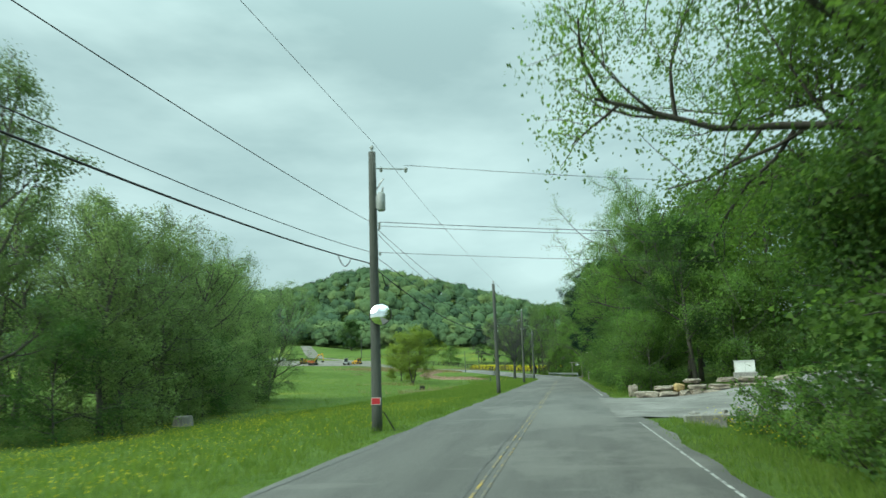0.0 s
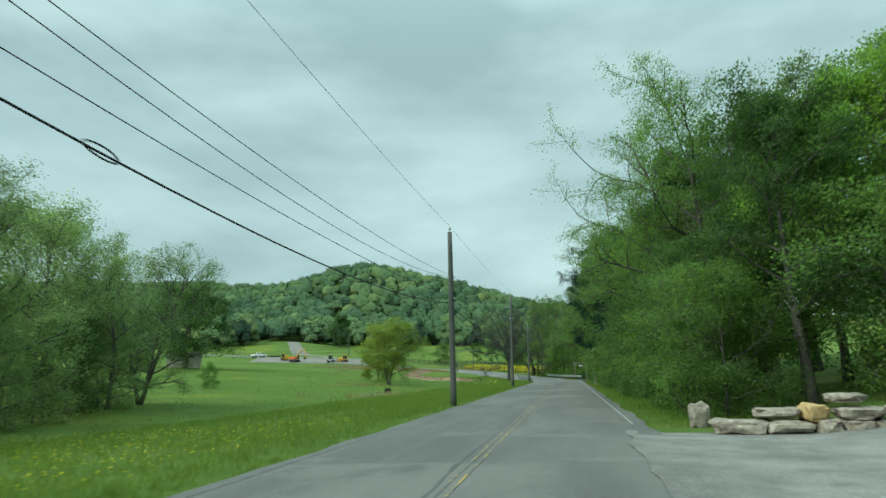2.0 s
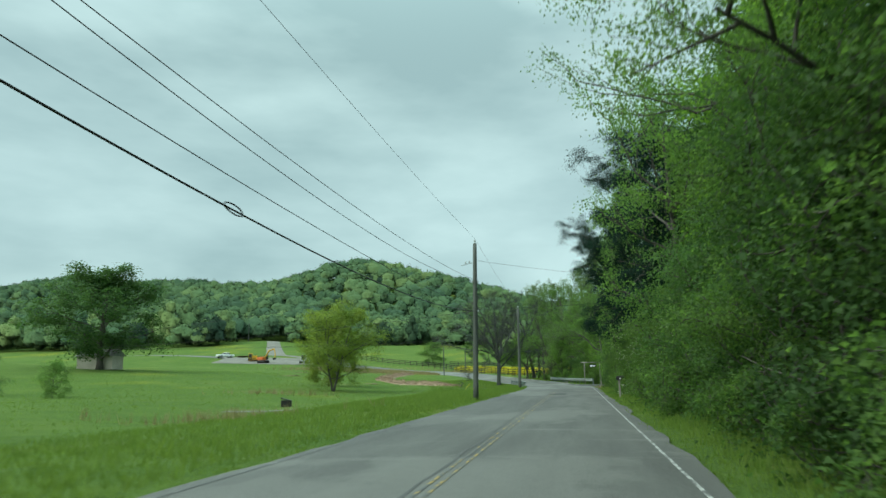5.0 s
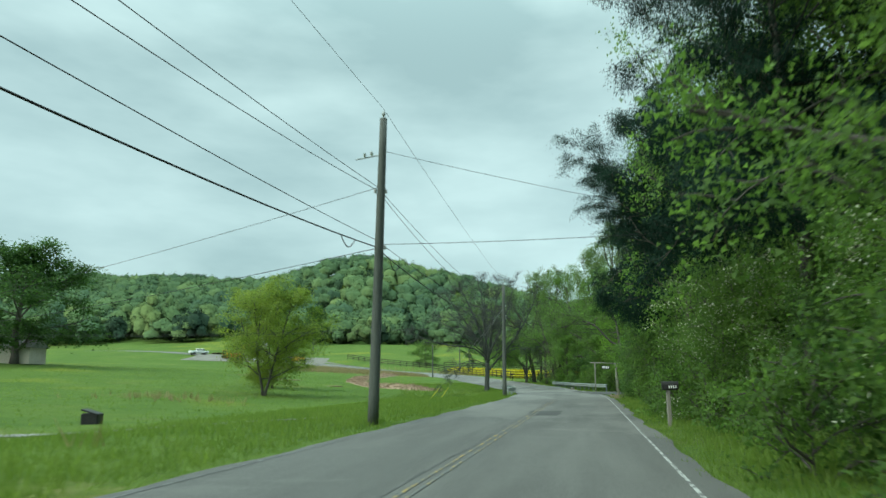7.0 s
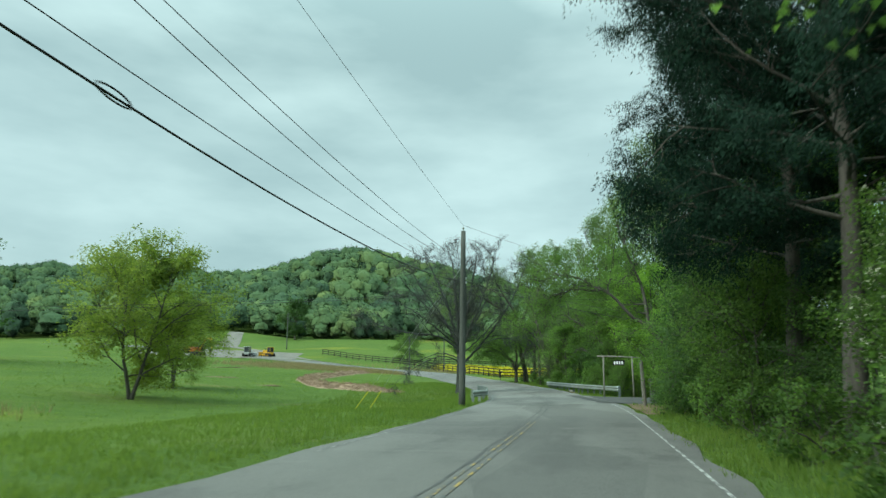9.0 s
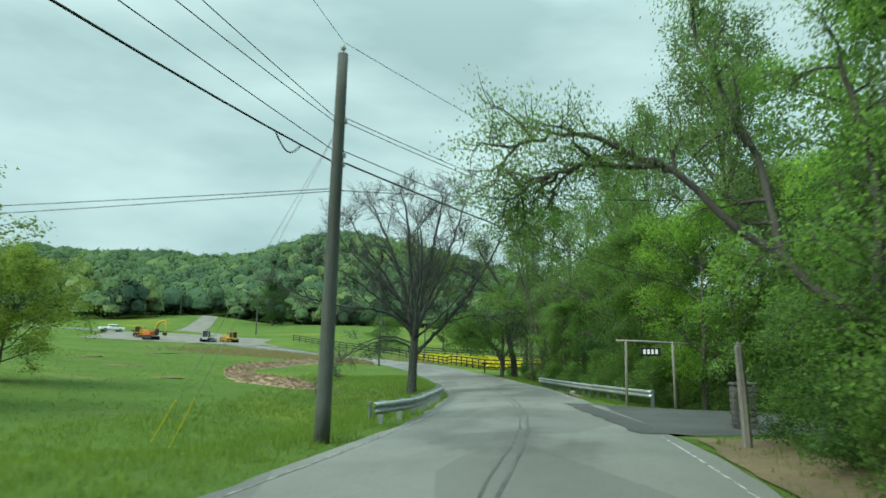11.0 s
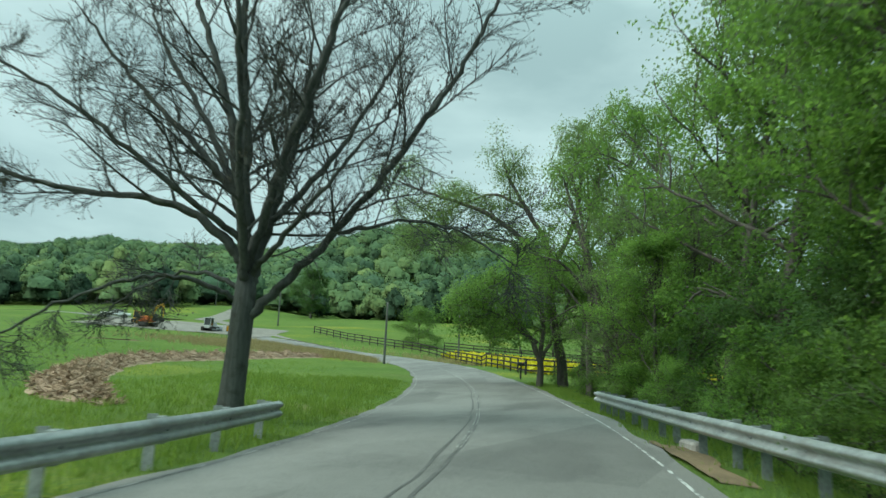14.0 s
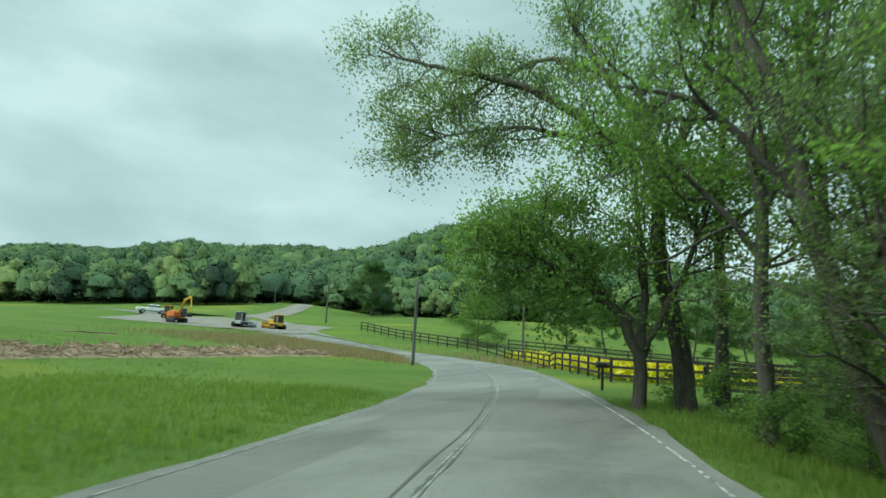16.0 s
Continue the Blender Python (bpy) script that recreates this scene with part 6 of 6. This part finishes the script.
crawler(-71.1, 231.8, 2.9, M_CATYELLOW, "yellow bulldozer with a roofed cab in the gravel yard")
crawler(-73.8, 227.5, 1.7, M_GREYPAINT, "dark bulldozer with a pale roofed cab in the yard", 1.25)
crawler(-90.5, 229.5, 0.4, M_CATYELLOW, "yellow crawler machine parked in the yard")
ez = ground_at(-85.5, 226)
ex = thing("excavator", (-85.5, 226, ez + 0.07), "orange crane-like digger with a raised boom", "excavator", "machines", turn=-0.3)
for s in (-1, 1):
    part("track", Geo().box((0, s * 0.9, 0.4), (2.9, 0.5, 0.75), 0, 0.3), M_RUBBER, ex, "black crawler track")
part("body", Geo().box((-0.4, 0, 1.3), (2.4, 1.9, 0.9), 0, 0.12), M_ORANGE, ex)
part("cab", Geo().box((0.6, 0.6, 1.6), (0.9, 0.8, 1.3), 0, 0.08), M_GLASSDARK, ex, "dark glazed cab")
part("boom", Geo().tube([(0.8, -0.2, 1.5), (2.4, -0.2, 3.4), (4.2, -0.2, 3.8)], [0.2, 0.24, 0.15], 6), M_CATYELLOW, ex)
part("stick", Geo().tube([(4.2, -0.2, 3.9), (4.6, -0.2, 2.3), (4.5, -0.2, 1.4)], [0.14, 0.13, 0.1], 6), M_CATYELLOW, ex)
part("bucket", Geo().box((4.3, -0.2, 1.1), (0.7, 0.8, 0.6), 0, 0.15), M_RUBBER, ex)
tz = ground_at(-103, 236.3) + 0.05
tk = thing("pickup_truck", (-103, 236.3, tz), "white pickup truck parked on the grass", "truck", "machines", turn=1.0)
part("body", Geo().box((0, 0, 0.75), (5.2, 1.85, 0.6), 0, 0.12), M_WHITEBOX, tk)
cb = part("cab", Geo().box((0.3, 0, 1.3), (2.0, 1.7, 0.65), 0, 0.2), M_WHITEBOX, tk)
part("window_band", Geo().box((0.3, 0, 1.33), (2.03, 1.73, 0.36), 0, 0.1), M_GLASSDARK, cb)
for wx in (-1.6, 1.6):
    for wy in (-0.85, 0.85):
        w = part("wheel", Geo().tube([(wx, wy - 0.12, 0.38), (wx, wy + 0.12, 0.38)], 0.38, 16), M_RUBBER, tk, "black tyre")
        part("rim", Geo().tube([(wx, wy - 0.13, 0.38), (wx, wy + 0.13, 0.38)], 0.2, 12), M_GALV, w)

# ---- shed under the meadow tree ----
hz = ground_at(-79, 151)
sh = thing("shed", (-79, 151, hz), "small cream shed with a shingle roof under a tree", "shed", turn=0.2)
part("wall", Geo().box((0, 0, 1.1), (6.0, 4.0, 2.4), 0, 0.02), M_SIDING, sh)
part("roof", Geo().add([(-3.3, -2.4, 2.2), (3.3, -2.4, 2.2), (3.3, 2.4, 2.2), (-3.3, 2.4, 2.2), (-3.3, 0, 3.4), (3.3, 0, 3.4)], [(0, 1, 5, 4), (2, 3, 4, 5), (0, 4, 3), (1, 2, 5), (0, 3, 2, 1)]), M_ROOF, sh)
part("door", Geo().box((0.8, -2.03, 0.95), (0.9, 0.06, 2.0)), M_WOODSILVER, sh)

# ---- ridge of brushwood and heaps of earth ----
bl = smooth_line([(-15.4, 147.6), (-18.4, 149), (-24, 154), (-29, 160), (-33.5, 168), (-35, 175), (-35.4, 182), (-35.2, 189), (-34.5, 197)], 0.45)
br = thing("brush_ridge", (0, 0, 0), "long ridge of broken reddish brushwood and earth", "brush pile")
rr_ = np.random.RandomState(17)
g = Geo()
n, k = len(bl), 9
d = np.gradient(bl, axis=0)
d /= np.linalg.norm(d, axis=1, keepdims=True)
rgt = np.stack([d[:, 1], -d[:, 0]], 1)
v = []
for i in range(n):
    w = 1.35 * min(1, (i + 1) / 9, (n - i) / 12) ** 0.6 * (1 + 0.35 * noise.noise((i * 0.2, 0, 1)))
    hh = min(1, (i + 0.3) / 9, (n - i) / 12)
    for j in range(k):
        u = j / (k - 1) * 2 - 1
        p = bl[i] + rgt[i] * u * w
        v.append((p[0], p[1], ground_at(*p) - 0.03 + hh * (1 - abs(u) ** 1.4) * 0.45 * (1 + 0.7 * noise.noise((p[0] * 0.9, p[1] * 0.9, 0)) + 0.6 * noise.noise((p[0] * 3.1, p[1] * 3.1, 4)))))
part("ridge", g.add(v, [(i * k + j, i * k + j + 1, (i + 1) * k + j + 1, (i + 1) * k + j) for i in range(n - 1) for j in range(k - 1)]), M_MULCH, br, "reddish mounded earth and bark")
g = Geo()
for _ in range(5200):
    i, j = rr_.randint(n), rr_.randint(1, k - 1)
    c = np.array(v[i * k + j]) + (0, 0, 0.04)
    dd = unit(np.array((rr_.normal(), rr_.normal(), rr_.normal() * 0.35))) * rr_.uniform(0.2, 0.75)
    g.tube([c - dd * 0.5, c + dd * 0.5], [0.025, 0.012], 3, False)
tagged(part("loose_brush", g, M_MULCH, br, "loose broken sticks"), kind="stuff")
for x, y, sx, sy in ((-31, 151.5, 1.7, 0.7), (-41, 160, 2.2, 0.8), (-52, 168, 2.6, 0.9), (-58, 190, 3.2, 1.2), (-100, 246, 5, 3)):
    solo("dirt_mound", Geo().rock((0, 0, -0.05), (sx, sy, 0.13), x, 0.5, 3, 0.5), M_DIRT, "low spread of bare brown earth in grass", "dirt mound", "dirt mounds", at=(x, y, ground_at(x, y)))

# ---- grass along the road, weeds and meadow tufts ----
rg = np.random.RandomState(77)


def grass(name, x, y, height, blades, mat, label, width=0.012):
    """Upright bent blades: two triangles each."""
    n = len(x)
    z = land(x, y)
    base = np.repeat(np.column_stack([x, y, z - 0.02]), blades, axis=0)
    h = np.repeat(height, blades) * rg.uniform(0.55, 1.25, n * blades)
    base[:, :2] += rg.normal(0, 0.07, (n * blades, 2))
    a = rg.uniform(0, 6.283, n * blades)
    s = np.column_stack([np.cos(a), np.sin(a), 0 * a]) * (width * (0.7 + h * 1.5))[:, None]
    lean = np.column_stack([rg.normal(0, 0.25, n * blades), rg.normal(0, 0.25, n * blades), np.ones(n * blades)]) * h[:, None]
    v = np.stack([base - s, base + s, base + lean + s * 0.2, base + lean - s * 0.2], 1)
    return solo(name, quads_mesh(name, v, 4, mat), mat, label, "grass", kind="stuff")


def scatter(n, y0, y1, o0, o1, power=1.0):
    i = rg.randint(*np.searchsorted(LINE[:, 1], (y0, y1)), n)
    o = o0 + (o1 - o0) * rg.rand(n) ** power
    p = LINE[i] + LINE_RIGHT[i] * o[:, None] + rg.uniform(-0.5, 0.5, (n, 2))
    return p[:, 0], p[:, 1], o


def open_ground(x, y, off):
    ok = np.abs(off) > 3.28
    ok &= ~((x > 2.5) & (y > 20.3) & (y < 36.2))
    ok &= ~((x > 3.3) & (y > 112.5) & (y < 121.6) & (rg.rand(len(x)) < 0.75))
    ok &= ~((off > 3.2) & (off < 4.4) & (y > 135) & (y < 148) & (rg.rand(len(x)) < 0.85))
    ok &= ~((x > -0.5) & (y > 121) & (y < 135.2) & (off > 2))
    return ok


for side, o1, n in ((-1, -15, 34000), (1, 6.2, 15000)):
    x, y, _ = scatter(n, 2, 172, side * 3.3, o1, 1.5)
    off, _i = road_coords(x, y)
    ok = open_ground(x, y, off)
    x, y, off = x[ok], y[ok], off[ok]
    hgt = np.where(np.abs(off) < 3.9, 0.07, 0.16) + 0.14 * np.array([max(0, noise.noise((a * 0.25, b * 0.25, 0))) for a, b in zip(x, y)])
    grass("verge_grass", x, y, hgt, 5, M_BLADE, "long green grass on the road verge")
x, y = rg.uniform(-75, -12, 15000), rg.uniform(14, 185, 15000)
off, _i = road_coords(x, y)
ok = np.abs(off) > 9
x, y = x[ok], y[ok]
grass("meadow_tufts", x, y, np.full(len(x), 0.13), 4, M_BLADE, "uneven tufts of green meadow grass", 0.02)
# dry straw patches
sx, sy = [], []
for cx, cy, r, n in ((-16, 78, 2.5, 90), (-28, 112, 3, 90), (-42, 206, 9, 5200), (-34, 199, 5, 2600), (-54, 213, 8, 3600)):
    sx.append(cx + rg.normal(0, r, n))
    sy.append(cy + rg.normal(0, r * 0.5, n))
sx, sy = np.concatenate(sx), np.concatenate(sy)
off, _i = road_coords(sx, sy)
ok = np.abs(off) > 3.8
grass("dry_straw", sx[ok], sy[ok], np.full(ok.sum(), 0.5), 5, M_STRAW, "patches of dry straw-coloured grass", 0.012)
# buttercups near the road
x, y, off = scatter(6500, 4, 38, -4.5, -19)
bz_ = land(x, y) + 0.2
solo("buttercups", quads_mesh("buttercups", leaves(rg, np.column_stack([x, y, bz_]), 1, 0.06, 0.032, 0, 2, 0.5), 3, M_GOLDFLOWER), M_GOLDFLOWER, "scattered small yellow buttercups in the grass", "flowers", kind="stuff")
x, y = rg.normal(5.6, 0.5, 500), rg.normal(17.5, 2.2, 500)
solo("buttercups", quads_mesh("buttercups", leaves(rg, np.column_stack([x, y, land(x, y) + 0.3]), 1, 0.08, 0.035, 0, 2, 0.5), 3, M_GOLDFLOWER), M_GOLDFLOWER, "yellow wildflowers in the ditch", "flowers", kind="stuff")
# low weeds under the shrubs
for yy in np.arange(40, 118, 3.4):
    plant("weed", float(rg.uniform(4.5, 5.0)), float(yy + rg.uniform(-0.8, 0.8)), float(rg.uniform(0, 360)), float(rg.uniform(0.6, 1.05)), group="roadside weeds")
for sy_ in np.arange(136, 172, 3.2):
    wx, wy = beside(float(sy_), float(rg.uniform(5.0, 6.2)))
    plant("weed", wx, wy, float(rg.uniform(0, 360)), float(rg.uniform(0.5, 0.9)), group="roadside weeds")
for yy in np.arange(2, 18, 2.2):
    plant("weed", float(rg.uniform(5.2, 6.0)), float(yy), float(rg.uniform(0, 360)), float(rg.uniform(0.6, 1.0)), group="roadside weeds")
